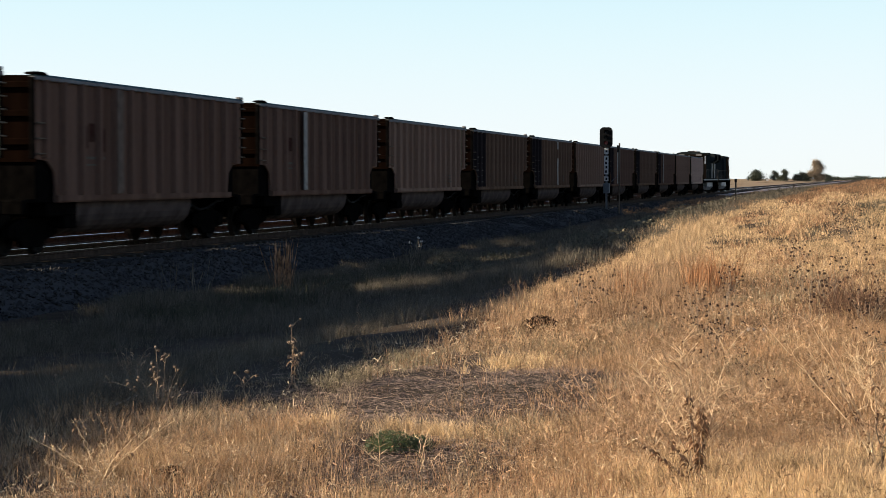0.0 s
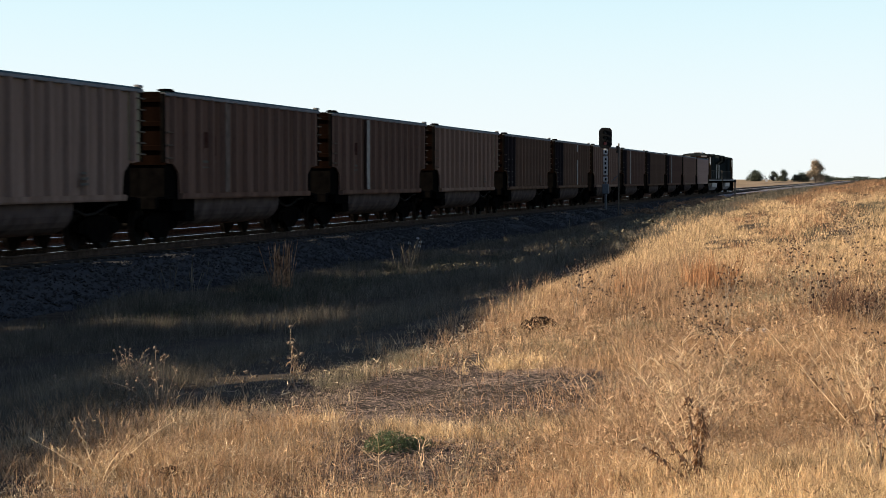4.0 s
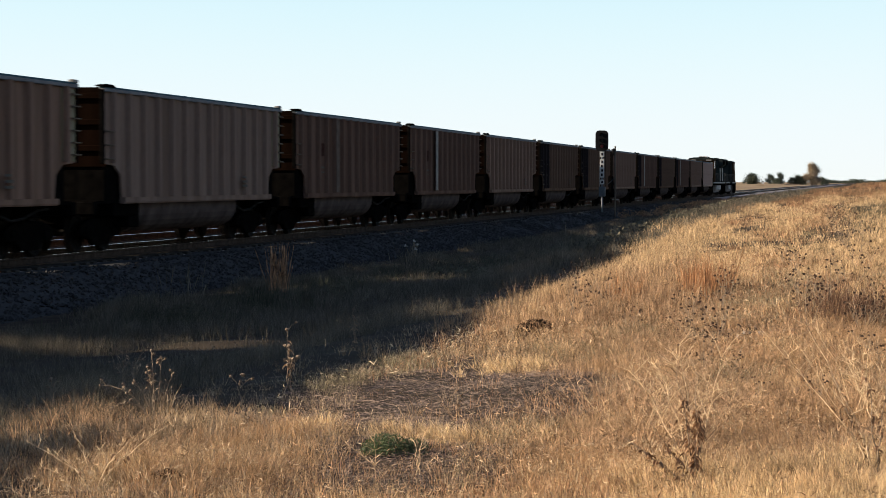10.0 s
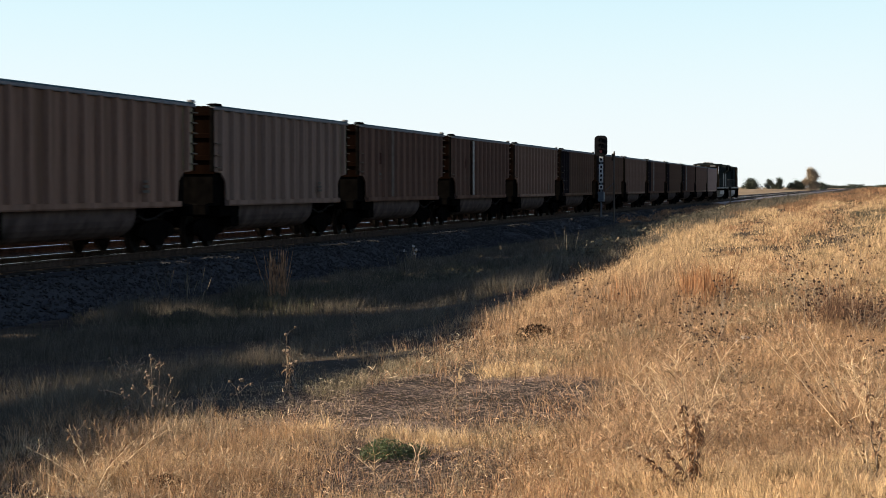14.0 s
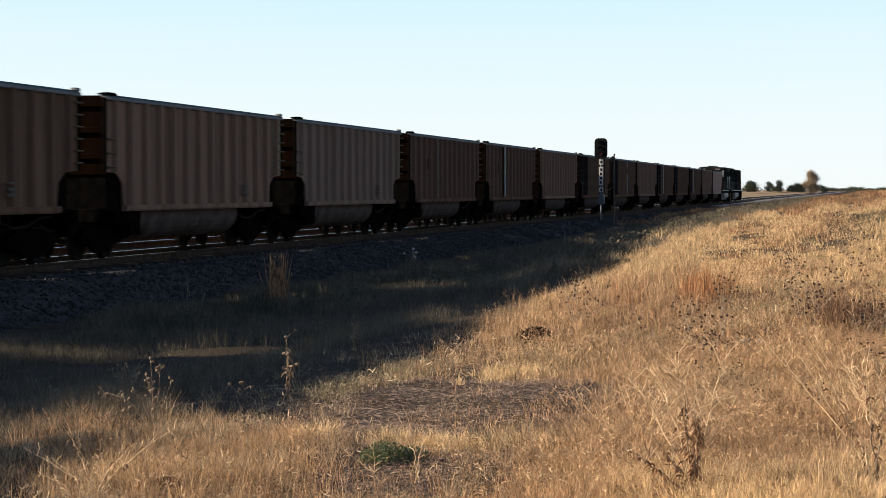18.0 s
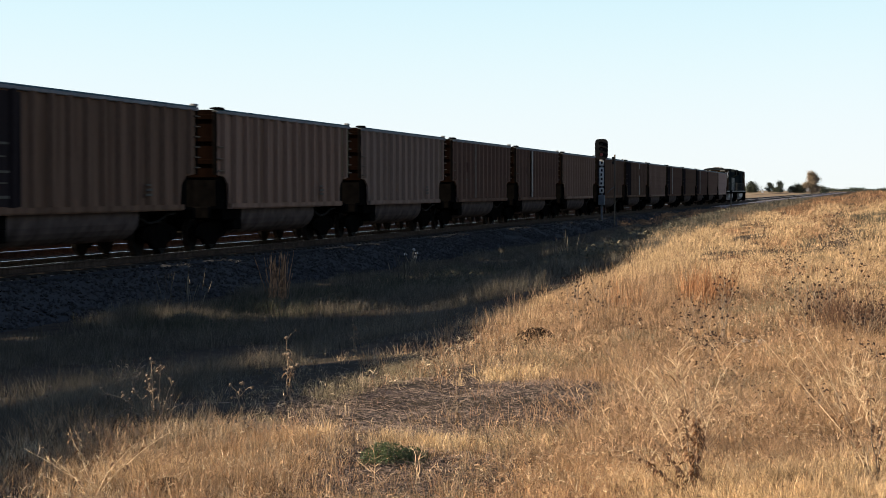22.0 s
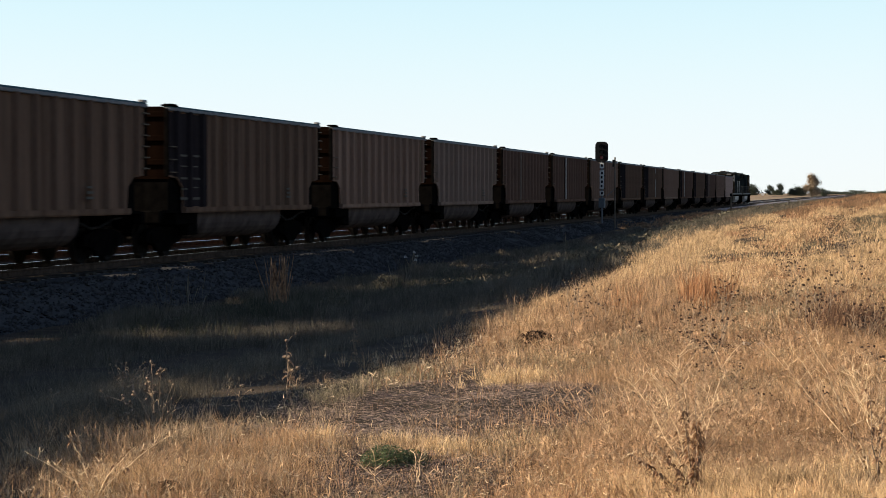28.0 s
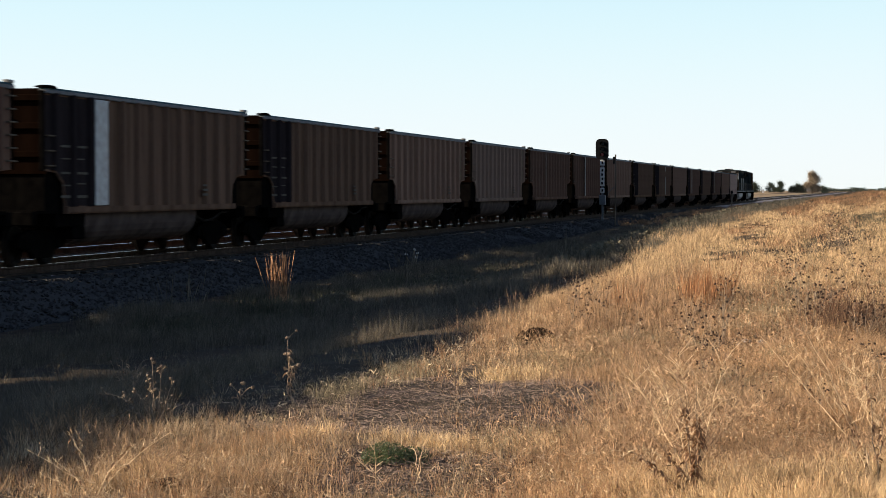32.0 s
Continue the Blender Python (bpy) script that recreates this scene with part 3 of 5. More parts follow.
def locomotive(label):
    """Six-axle road locomotive; its cab end points along +y."""
    loco = empty("locomotive", label, "locomotive", "locomotives of the train")
    part("underframe", boxes((-1.55, 1.55, -10.6, 10.6, 1.22, 1.62), bevel=.03), STEEL_DARK, loco)
    part("walkway_edge", boxes((-1.57, -1.54, -10.4, 10.4, 1.45, 1.58), (1.54, 1.57, -10.4, 10.4, 1.45, 1.58)), FADED, loco, "pale walkway edge stripe")
    part("long_hood", hood(.95, -7.4, 6.1, 1.62, 4.25), ROOFGREEN, loco, "dark green engine hood")
    part("hood_band", boxes((-.956, .956, -7.3, 6.0, 2.1, 3.1)), ORANGE, loco, "dusty orange band")
    part("radiator_housing", prism(((-1.0, 1.62), (1.0, 1.62), (1.0, 3.4), (1.5, 3.7), (1.5, 4.3), (1.25, 4.46), (-1.25, 4.46), (-1.5, 4.3), (-1.5, 3.75), (-1.0, 3.4)), -10.2, -6.4, "y", bevel=.03), ROOFGREEN, loco)
    grille = boxes(*[(s * 1.5 - .02, s * 1.5 + .02, -10.0 + k * .24, -9.86 + k * .24, 3.75, 4.25) for s in (-1, 1) for k in range(14)])
    part("radiator_grille", grille, STEEL_DARK, loco)
    part("equipment_box", boxes((-1.3, 1.3, 3.0, 6.1, 1.62, 4.35), bevel=.08), ROOFGREEN, loco)
    part("pale_hood_panel", boxes((-1.015, -1.003, -10.1, -8.2, 1.7, 3.35), (1.003, 1.015, -10.1, -8.2, 1.7, 3.35)), FADED, loco, "dusty cream hood end panel")
    part("roof_cooler", boxes((-.5, .5, 4.6, 5.7, 4.3, 4.62), bevel=.06), WHITE, loco, "white roof cooler box")
    part("roof_box", boxes((-1.2, 1.2, -4.5, -1.8, 4.2, 4.5), bevel=.08), ROOFGREEN, loco)
    part("exhaust_stack", boxes((-.3, .3, -.8, .6, 4.2, 4.62), bevel=.06), STEEL_DARK, loco)
    for k in range(9):
        for s in (-1, 1):
            part("hood_door", shared("hood_door", ROOFGREEN, lambda: boxes((-.015, .015, -.45, .45, 1.9, 3.7), bevel=.008)), ROOFGREEN, loco, at=pose(s * .965, -5.9 + k * 1.0, 0))
    # cab walls with real window openings: a shell of posts, sills and roof
    part("cab_roof", prism(((-1.5, 4.2), (1.5, 4.2), (1.35, 4.36), (.7, 4.47), (-.7, 4.47), (-1.35, 4.36)), 6.0, 8.9, "y"), ROOFGREEN, loco)
    cab = boxes((-1.5, -1.44, 6.1, 8.8, 1.62, 3.2), (1.44, 1.5, 6.1, 8.8, 1.62, 3.2), (-1.5, -1.44, 6.1, 6.5, 3.2, 4.25), (1.44, 1.5, 6.1, 6.5, 3.2, 4.25), (-1.5, -1.44, 8.3, 8.8, 3.2, 4.25), (1.44, 1.5, 8.3, 8.8, 3.2, 4.25),
                (-1.5, -1.44, 7.3, 7.45, 3.2, 4.25), (1.44, 1.5, 7.3, 7.45, 3.2, 4.25), (-1.5, -1.44, 6.5, 8.3, 4.05, 4.25), (1.44, 1.5, 6.5, 8.3, 4.05, 4.25),
                (-1.44, 1.44, 6.1, 6.16, 1.62, 4.25), (-1.44, 1.44, 8.74, 8.8, 1.62, 3.3), (-1.44, 1.44, 8.74, 8.8, 4.0, 4.25), (-.1, .1, 8.74, 8.8, 3.3, 4.05))
    for s in (-1, 1):
        for y0, y1 in ((6.5, 7.3), (7.45, 8.3)):
            part("cab_window", boxes((-.012, .012, y0, y1, 3.2, 4.05)), GLASSY, loco, "dark cab side window", at=pose(s * 1.47, 0, 0))
    part("cab", cab, ORANGE, loco, "dusty orange cab walls")
    part("nose", prism(((8.8, 1.62), (10.3, 1.62), (10.3, 2.7), (10.1, 3.05), (8.8, 3.3)), -1.1, 1.1, "x", bevel=.05), ORANGE, loco, "wide orange nose")
    part("nose_stripe", boxes((-1.106, 1.106, 8.9, 10.306, 2.0, 2.35)), DIM, loco)
    for s in (-1, 1):
        part("number_board", boxes((-.3, .3, -.04, .04, -.1, .1)), FADED, loco, "pale board with plain dark bars", at=pose(s * .9, 8.86, 4.15))
        part("handrail", tube([(s * 1.5, -10.3, 1.6), (s * 1.5, -10.3, 2.6), (s * 1.5, 5.9, 2.6), (s * 1.5, 5.9, 1.6)], .022, 6), DIM, loco)
        for k in range(8):
            part("stanchion", shared("stanchion", DIM, lambda: tube([(0, 0, 1.6), (0, 0, 2.6)], .018, 6)), DIM, loco, at=pose(s * 1.5, -9 + k * 2.0, 0))
        part("end_railing", tube([(-1.45, s * 10.5, 1.6), (-1.45, s * 10.5, 2.65), (-.5, s * 10.5, 2.65), (-.5, s * 10.5, 1.62), (.5, s * 10.5, 1.62), (.5, s * 10.5, 2.65), (1.45, s * 10.5, 2.65), (1.45, s * 10.5, 1.6)], .03, 6), DIM, loco, "grimy grey end railing")
        part("end_panel", boxes((-1.5, 1.5, s * 10.63 - .02, s * 10.63 + .02, 1.22, 1.6)), DIM, loco, "grimy end sill panel")
        for e in (-1, 1):
            well = part("step_well", boxes((-.04, .0, -.36, .36, .4, 1.6)), STEEL_DARK, loco, at=pose(s * 1.2, e * 10.25, 0, 0, 0, 0 if s > 0 else 180))
            for k in range(4):
                part("step", shared("step", STEEL_DARK, lambda: boxes((0, .32, -.35, .35, 0, .04))), STEEL_DARK, well, at=pose(0, 0, .45 + .36 * k))
        part("coupler", shared("coupler", STEEL_DARK, coupler), STEEL_DARK, loco, at=pose(0, s * 10.55, 0, 0, 0, 180 if s > 0 else 0))
        part("pilot", prism(((-1.4, .16), (1.4, .16), (1.5, .6), (1.5, 1.22), (-1.5, 1.22), (-1.5, .6)), -.06, .06, "y"), STEEL_DARK, loco, at=pose(0, s * 10.6, 0))
        truck(loco, s * 6.9, 1.75, 3, .533, WHEEL, shared("loco_side_frame", WHEEL, loco_frame))
    part("fuel_tank", prism(((-1.45, 1.2), (-1.45, .75), (-1.1, .38), (1.1, .38), (1.45, .75), (1.45, 1.2)), -3.8, 3.8, "y", bevel=.05), SILVER, loco, "silver-grey fuel tank")
    part("air_horn", boxes((-.35, .35, -.1, .1, 4.45, 4.55), (-.3, -.2, .1, .45, 4.47, 4.57), (.0, .1, .1, .4, 4.47, 4.57)), STEEL_DARK, loco, at=pose(0, 7.4, 0))
    part("bell_cover", lathe_x([(-.15, .05), (-.1, .2), (.1, .2), (.15, .05)], 10), STEEL_DARK, loco, at=pose(0, 2, 4.4))
    return loco


TRAIN.append((locomotive("dark green and orange diesel locomotive coupled cab-first to the cars"), HEAD_AT_9 + .6 + 11.15))
TRAIN.append((locomotive("dark green and orange diesel locomotive leading the coal train, cab forward"), HEAD_AT_9 + .6 + 22.3 + 11.15))
CAB_BACK = TRAIN[-2][0]

# ---------------------------------------------------------------- trackside things
def railway_signal(x, y):
    z = float(ground_z(x, y)) - .05
    sig = empty("railway_signal", "black railway signal on a white-banded mast with red lamp lit", "signal", at=pose(x, y, 0))
    part("footing", boxes((-.35, .35, -.35, .35, z - .3, z + .06), bevel=.03), CONCRETE, sig)
    part("mast", tube([(0, 0, -.2), (0, 0, 4.2)], .062, 10), GALV, sig)
    part("junction_box", boxes((-.19, .19, -.16, .16, .74, 1.34), bevel=.03), GALV, sig, "blue-grey junction box")
    for z0, half in ((3.30, .17), (2.45, .56), (1.62, .14)):
        plate = part("number_plate", boxes((-.13, .13, -.012, .012, -half, half), bevel=.006), WHITE, sig, "white plate with plain dark bars", at=pose(0, -.085, z0))
        for k in range(4 if half > .5 else 1):
            part("dark_bar", boxes((-.055, .055, -.006, .006, -.075, .075)), BLACKPLATE, plate, at=pose(.01 * (-1) ** k, -.016, (.39 - .26 * k) if half > .5 else 0))
    out = []
    for cx, cz, a0 in ((.15, .38, 0), (-.15, .38, 90), (-.15, -.38, 180), (.15, -.38, 270)):
        for k in range(5):
            a = radians(a0 + k * 22.5)
            out.append((cx + .24 * math.cos(a), cz + .24 * math.sin(a)))
    part("back_plate", prism(out, -.03, .03, "y"), BLACKPLATE, sig, "rounded black background plate", at=pose(0, -.16, 4.12))
    part("lamp_housing", boxes((-.17, .17, 0, .3, 3.6, 4.62), bevel=.03), BLACKPLATE, sig)
    for k in range(3):
        z0 = 3.79 + k * .33
        visor = bmesh.new()
        rings = []
        for y0, r in ((-.19, .135), (-.42, .125)):
            rings.append([visor.verts.new((r * math.cos(a), y0, z0 + r * math.sin(a))) for a in np.linspace(-.5, math.pi + .5, 12)])
        for i in range(11):
            visor.faces.new((rings[0][i], rings[0][i + 1], rings[1][i + 1], rings[1][i]))
        bmesh.ops.solidify(visor, geom=visor.faces[:], thickness=.012)
        part("visor", visor, BLACKPLATE, sig)
        part("lens", tube([(0, -.19, z0), (0, -.215, z0)], .10, 16), RED_LAMP if k == 0 else DARK_LENS, sig, "lit red lens" if k == 0 else "")
    part("ladder", ladder(9, .3, 3.5, .30), STEEL_DARK, sig, at=pose(0, .28, 0, 0, 0, 90))
    return sig


railway_signal(-15.6, 126.2)


def antenna_post(x, y):
    z = float(ballast_z(x, y)) - .3
    post = empty("antenna_post", "slim dark trackside post with small box on top", "post", at=pose(x, y, 0))
    part("pole", tube([(0, 0, z), (0, 0, 3.9)], .05, 8), WOODPOST, post)
    part("head_box", boxes((-.16, -.05, -.1, .1, 3.3, 3.75), bevel=.02), BLACKPLATE, post)
    part("brace", tube([(0, 0, 1.9), (-.5, 0, 1.45)], .02, 6), GALV, post)
    return post


antenna_post(-15.55, 132.5)


def marker_post(x, y, h):
    z = float(ground_z(x, y)) - .1
    post = empty("marker_post", "short weathered wooden marker post beside the track", "post", at=pose(x, y, 0))
    part("stake", boxes((-.09, .09, -.09, .09, z, h), bevel=.015), WOODPOST, post)
    part("cap_plate", boxes((-.14, .14, -.02, .02, h - .35, h - .02)), BLACKPLATE, post, at=pose(0, -.12, 0))
    return post


marker_post(-15.3, 247, 1.6)

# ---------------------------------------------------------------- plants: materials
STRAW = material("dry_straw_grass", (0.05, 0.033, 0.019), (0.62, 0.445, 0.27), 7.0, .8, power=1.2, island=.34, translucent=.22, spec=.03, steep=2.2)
TALLSTRAW = material("golden_tall_grass", (0.085, 0.053, 0.026), (0.8, 0.545, 0.295), 6.0, .8, power=1.1, island=.34, translucent=.28, spec=.03, steep=2.2)
RUST = material("rust_red_bunch_grass", (0.055, 0.029, 0.016), (0.54, 0.295, 0.155), 6.0, .8, power=1.25, island=.34, translucent=.25, spec=.03, steep=2.2)
BROWNWEED = material("brown_dead_weed", (0.052, 0.031, 0.018), (0.58, 0.365, 0.205), 8.0, .85, power=1.15, island=.34, translucent=.2, spec=.03, steep=2.2)
SPARKLE = material("bleached_stem", (.16, .11, .06), (.78, .60, .38), 3, .75, island=.8, translucent=.15, spec=.05)
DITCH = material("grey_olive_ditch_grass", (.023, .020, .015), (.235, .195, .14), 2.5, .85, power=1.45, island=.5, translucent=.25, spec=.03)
PALEDITCH = material("pale_rim_grass", (.055, .045, .032), (.34, .265, .18), 3, .85, power=1.2, island=.5, translucent=.25, spec=.03)
DARKBRUSH = material("dark_brown_brush_stems", (.035, .021, .014), (.22, .125, .075), 4, .85, power=1.2, island=.5, translucent=.15, spec=.03)
ORANGEBRUSH = material("orange_brown_brush_stems", (.12, .068, .034), (.58, .36, .19), 4, .85, island=.5, translucent=.22, spec=.03)
OLIVEGRASS = material("olive_tan_grass", (.055, .043, .025), (.42, .335, .20), 6, .85, power=1.2, island=.35, translucent=.22, spec=.03, steep=1.6)
SAGE = material("grey_green_brush", (.024, .0225, .016), (.145, .125, .083), 1.2, .9, island=.6, translucent=.15, spec=.02)
GREENISH = material("dull_green_grass", (.020, .021, .013), (.080, .077, .048), 1.5, .8, island=.6, translucent=.2, spec=.03)
LITTER = material("bleached_straw_litter", (.085, .060, .046), (.33, .235, .175), 3, .85, power=1.3, island=.8, spec=.04)
STALK = material("dead_brown_stalk", (.12, .085, .055), (.30, .215, .14), 12, .85, spec=.15)
PALESTALK = material("bleached_pale_twig", (.32, .21, .11), (.74, .53, .31), 12, .8, spec=.2)
SEEDHEAD = material("dark_dried_seed_head", (.022, .014, .010), (.075, .048, .032), 30, .95, spec=.04)
PALEHEAD = material("tan_dried_seed_head", (.06, .043, .03), (.22, .16, .11), 30, .9, spec=.05)
DEADLEAF = material("curled_brown_leaf", (.14, .085, .05), (.50, .33, .20), 20, .85, translucent=.2, spec=.04)
DARKLEAFY = material("dark_curled_leaf", (.10, .058, .032), (.36, .21, .115), 20, .85, translucent=.15, spec=.04)
TWIG = material("reddish_brown_twig", (.11, .065, .035), (.46, .29, .165), 9, .85, spec=.1)
GOLD = material("bright_golden_tussock", (.30, .20, .09), (1.0, .72, .40), 3, .8, power=.9, island=.75, translucent=.25, spec=.03)
HILLBROWN = material("brown_hill_brush", (.03, .019, .011), (.36, .215, .12), .6, .85, power=1.2, island=.6, translucent=.2, spec=.03)
DEADBUSH = material("dark_dead_bush_leaves", (.006, .004, .003), (.030, .018, .011), 8, .9, island=.6, spec=.03)
REDBUNCH = material("rust_red_bunch_stems", (.05, .022, .010), (.52, .255, .12), 3.0, .8, power=1.2, island=.55, translucent=.25, spec=.03)
BUSHGREEN = material("small_green_leaves", (.035, .05, .018), (.10, .12, .045), 10, .7, island=.7, translucent=.3)
TREELEAF = material("autumn_tree_leaves", (.10, .080, .050), (.38, .28, .18), .35, .75, island=.45, translucent=.3)
DARKLEAF = material("dark_tree_leaves", (.016, .021, .011), (.055, .060, .034), .4, .75, island=.5, translucent=.25)
BARK = material("grey_brown_bark", (.07, .055, .042), (.16, .13, .10), 6, .9, bump=.02)

rng = np.random.default_rng(7)


def sample(n, r0, r1, power, keep, lo=-2.4, hi=25.5):
    """n plan positions in the sector over which the meadow is seen, thinning out with distance; keep(x, y) is a share from 0 to 1."""
    out, have = [], 0
    for _ in range(60):
        u = rng.random(n * 2)
        e = 2 - power
        r = (r0 ** e + u * (r1 ** e - r0 ** e)) ** (1 / e)
        phi = np.radians(rng.uniform(lo, hi, n * 2))
        x, y = -r * np.sin(phi), r * np.cos(phi)
        ok = rng.random(n * 2) < keep(x, y)
        out.append(np.stack([x[ok], y[ok]], 1))
        have += int(ok.sum())
        if have >= n:
            break
    return np.concatenate(out)[:n]


def blob(x, y, cx, cy, rx, ry):
    return np.exp(-((x - cx) / rx) ** 2 - ((y - cy) / ry) ** 2)


def patchy(x, y, s=1.0, k=0.0):
    """Soft patches between 0 and 1, a metre or two across."""
    v = np.sin(x * 2.1 * s + 1.3 * np.sin(y * 1.2 * s + k) + k) + np.sin(y * 1.5 * s + 1.1 * np.sin(x * 1.7 * s + 2 * k)) + .6 * np.sin((x + y) * 3.9 * s + k * 3)
    return np.clip(.5 + v / 4.2, 0, 1)


def meadow(name, mat, centres, per, spread, tall, width, lean, label, droop=.35, sink=.02, heads=False):
    """A sea of grass tussocks in one mesh: each blade is a tapered strip bent over towards its tip. tall is one height per tussock."""
    m = len(centres)
    c = np.repeat(centres, per, 0)
    n = len(c)
    ang = rng.uniform(0, 2 * np.pi, n)
    rad = spread * np.sqrt(rng.random(n)) * np.repeat(rng.uniform(.5, 1.3, m), per)
    x, y = c[:, 0] + rad * np.cos(ang), c[:, 1] + rad * np.sin(ang)
    z = ground_z(x, y) - sink
    h = np.repeat(tall, per) * rng.uniform(.45, 1.1, n)
    tilt = lean * (rad / spread) * rng.uniform(.5, 1.3, n) + rng.normal(0, .12, n)
    az = ang + rng.normal(0, .7, n)
    out = np.stack([np.cos(az), np.sin(az), np.zeros(n)], 1)
    up = np.array([0, 0, 1.0])
    face = rng.uniform(0, np.pi, n)
    side = np.stack([np.cos(face), np.sin(face), np.zeros(n)], 1)
    dist = np.hypot(x, y)
    w = (width * (dist / 10) ** .7 * rng.uniform(.7, 1.3, n))[:, None]
    base = np.stack([x, y, z], 1)
    hh, tt = h[:, None], tilt[:, None]
    mid = base + hh * (.55 * np.cos(tt) * up + .55 * np.sin(tt) * out)
    bend = tt + droop * rng.random(n)[:, None]
    tip = mid + hh * (.45 * np.cos(bend) * up + .45 * np.sin(bend) * out)
    if heads:
        co = np.stack([base - side * w * .4, base + side * w * .4, mid + side * w * .4, mid - side * w * .4, mid * .35 + tip * .65 + side * w * 1.2, tip, mid * .35 + tip * .65 - side * w * 1.2], 1).reshape(-1, 3)
        loops = np.array([0, 1, 2, 3, 3, 2, 4, 6, 6, 4, 5])
        starts, counts = np.array([0, 4, 8]), np.array([4, 4, 3])
    else:
        co = np.stack([base - side * w * .5, base + side * w * .5, mid + side * w * .42, mid - side * w * .42, tip], 1).reshape(-1, 3)
        loops = np.array([0, 1, 2, 3, 3, 2, 4])
        starts, counts = np.array([0, 4]), np.array([4, 3])
    v = len(co) // n
    me = bpy.data.meshes.new(name)
    me.vertices.add(len(co))
    me.vertices.foreach_set("co", co.ravel())
    li = (loops[None] + np.arange(n)[:, None] * v).ravel()
    me.loops.add(len(li))
    me.loops.foreach_set("vertex_index", li.astype(np.int32))
    me.polygons.add(n * len(starts))
    me.polygons.foreach_set("loop_start", (starts[None] + np.arange(n)[:, None] * len(loops)).ravel().astype(np.int32))
    me.update(calc_edges=True)
    me.materials.append(mat)
    return tagged(new(name, me), label, "grass", kind="stuff")


def scaled(c, low, high, s=1.0, k=0.0):
    return low + (high - low) * patchy(c[:, 0], c[:, 1], s, k) * rng.uniform(.6, 1.2, len(c))


def bare(x, y):
    """Share of ground that the mown, littered patch leaves open."""
    return np.clip(1.8 * blob(x, y, -3.0, 15.6, 1.3, 2.6) + .12 * blob(x, y, -4.6, 19.0, .8, 2.0) + .8 * blob(x, y, -2.75, 11.5, .75, 1.1), 0, 1)


def hollow_share(x, y):
    """The bare dark hollows along the ditch's near foot."""
    return np.clip(1.2 * blob(x, y, -8.9, 29.5, 1.5, 3.4) + blob(x, y, -9.6, 21.0, 1.4, 3.0) + .9 * blob(x, y, -7.4, 35.0, .8, 4.0), 0, 1)


def ridge_share(x, y):
    """The tufted ridge down the middle of the ditch."""
    return np.clip(blob(x, y, -11.9, 32.2, 1.0, 2.6) + blob(x, y, -10.7, 36.6, 1.0, 2.6) + .9 * blob(x, y, -10.4, 42.0, 1.1, 3.0) + .8 * blob(x, y, -11.6, 52.0, 1.0, 4.0), 0, 1)


def near_side(x, y):
    return (-x < 5.6) * 1.0


def lush(x, y):
    """Where the grass stands high: the near corner, the rise beyond, less on the open slope between."""
    return np.clip(1.3 * blob(x, y, .1, 9.3, 1.9, 1.3) + .9 * np.clip((y - 23) / 10, 0, 1) * (1 - .75 * blob(x, y, -3.0, 29, 1.7, 7)) + .10, 0, 1) * (1 - .8 * blob(x, y, -3.6, 11.8, 1.3, 2.2))


c = sample(17000, 7.5, 48, 1.85, lambda x, y: (1 - .55 * blob(x, y, -3.9, 12.2, 1.2, 2.0)) * (-x < 4.75 + .25 * np.sin(y * 2.3) + .012 * y) * (1 - .86 * bare(x, y)) * (.10 + .90 * patchy(x, y, 1.3, .4) ** 1.6) * (.12 + .88 * patchy(x, y * .6, 4.6, 1.0) ** 1.5))
meadow("short_dry_grass", STRAW, c, 9, .07, scaled(c, .02, .08, 1.3, .4) * (1 - .5 * bare(c[:, 0], c[:, 1])), .0028, 1.3, "short tangled straw-coloured dry grass on the meadow", .9)
c = sample(8000, 7.5, 40, 1.7, lambda x, y: (-x < 3.4 + .012 * y) * (1 - bare(x, y)) * (.05 + .95 * lush(x, y)) * (.1 + .9 * patchy(x, y, .9, 1.9) ** 1.5) * (.12 + .88 * patchy(x, y * .6, 4.1, 2.7) ** 1.5))
meadow("golden_grass", TALLSTRAW, c, 11, .08, scaled(c, .08, .24, .9, 1.9), .0027, .65, "shin-high golden dry prairie grass", .8)
c = sample(9000, 28, 135, 1.45, lambda x, y: (-x < 5.5 - .006 * y) * (.22 + .78 * patchy(x * 1.5, y * .2, .9, .7) ** 1.5) * (.06 + .94 * np.clip((92 - y) / 14, 0, 1)))
meadow("far_golden_grass", TALLSTRAW, c, 9, .17, scaled(c * (1.5, .2), .09, .25, .9, .7), .0027, .6, "golden dry grass up the low rise", .6)
c = sample(150, 16, 45, 1.2, lambda x, y: np.clip(blob(x, y, -2.0, 26.6, .22, .8) + .16 * blob(x, y, -2.75, 25.4, .25, .8), 0, 1))
meadow("rust_bunch_grass", REDBUNCH, c, 22, .09, scaled(c, .40, .74, 1.5, .2), .0030, .25, "rust-red upright bunch grass", .3)
c = sample(3000, 30, 140, 1.3, lambda x, y: (-x < 5.4 - .030 * y) * (.02 + patchy(x * 1.5, y * .25, .7, 5.1) ** 3 + .5 * blob(x, y, -1.5, 105, 4, 30)))
meadow("far_rust_grass", RUST, c, 9, .20, scaled(c * (1.5, .25), .08, .24, .7, 5.1), .0030, .6, "reddish-brown dry grass patches on the low rise", .6)
c = sample(5200, 62, 150, 1.1, lambda x, y: (-x < 9 - .030 * y) * (.10 + patchy(x * 1.5, y * .2, .8, 2.2) ** 2) * np.clip((y - 66 + 4 * np.sin(x)) / 16, 0, 1))
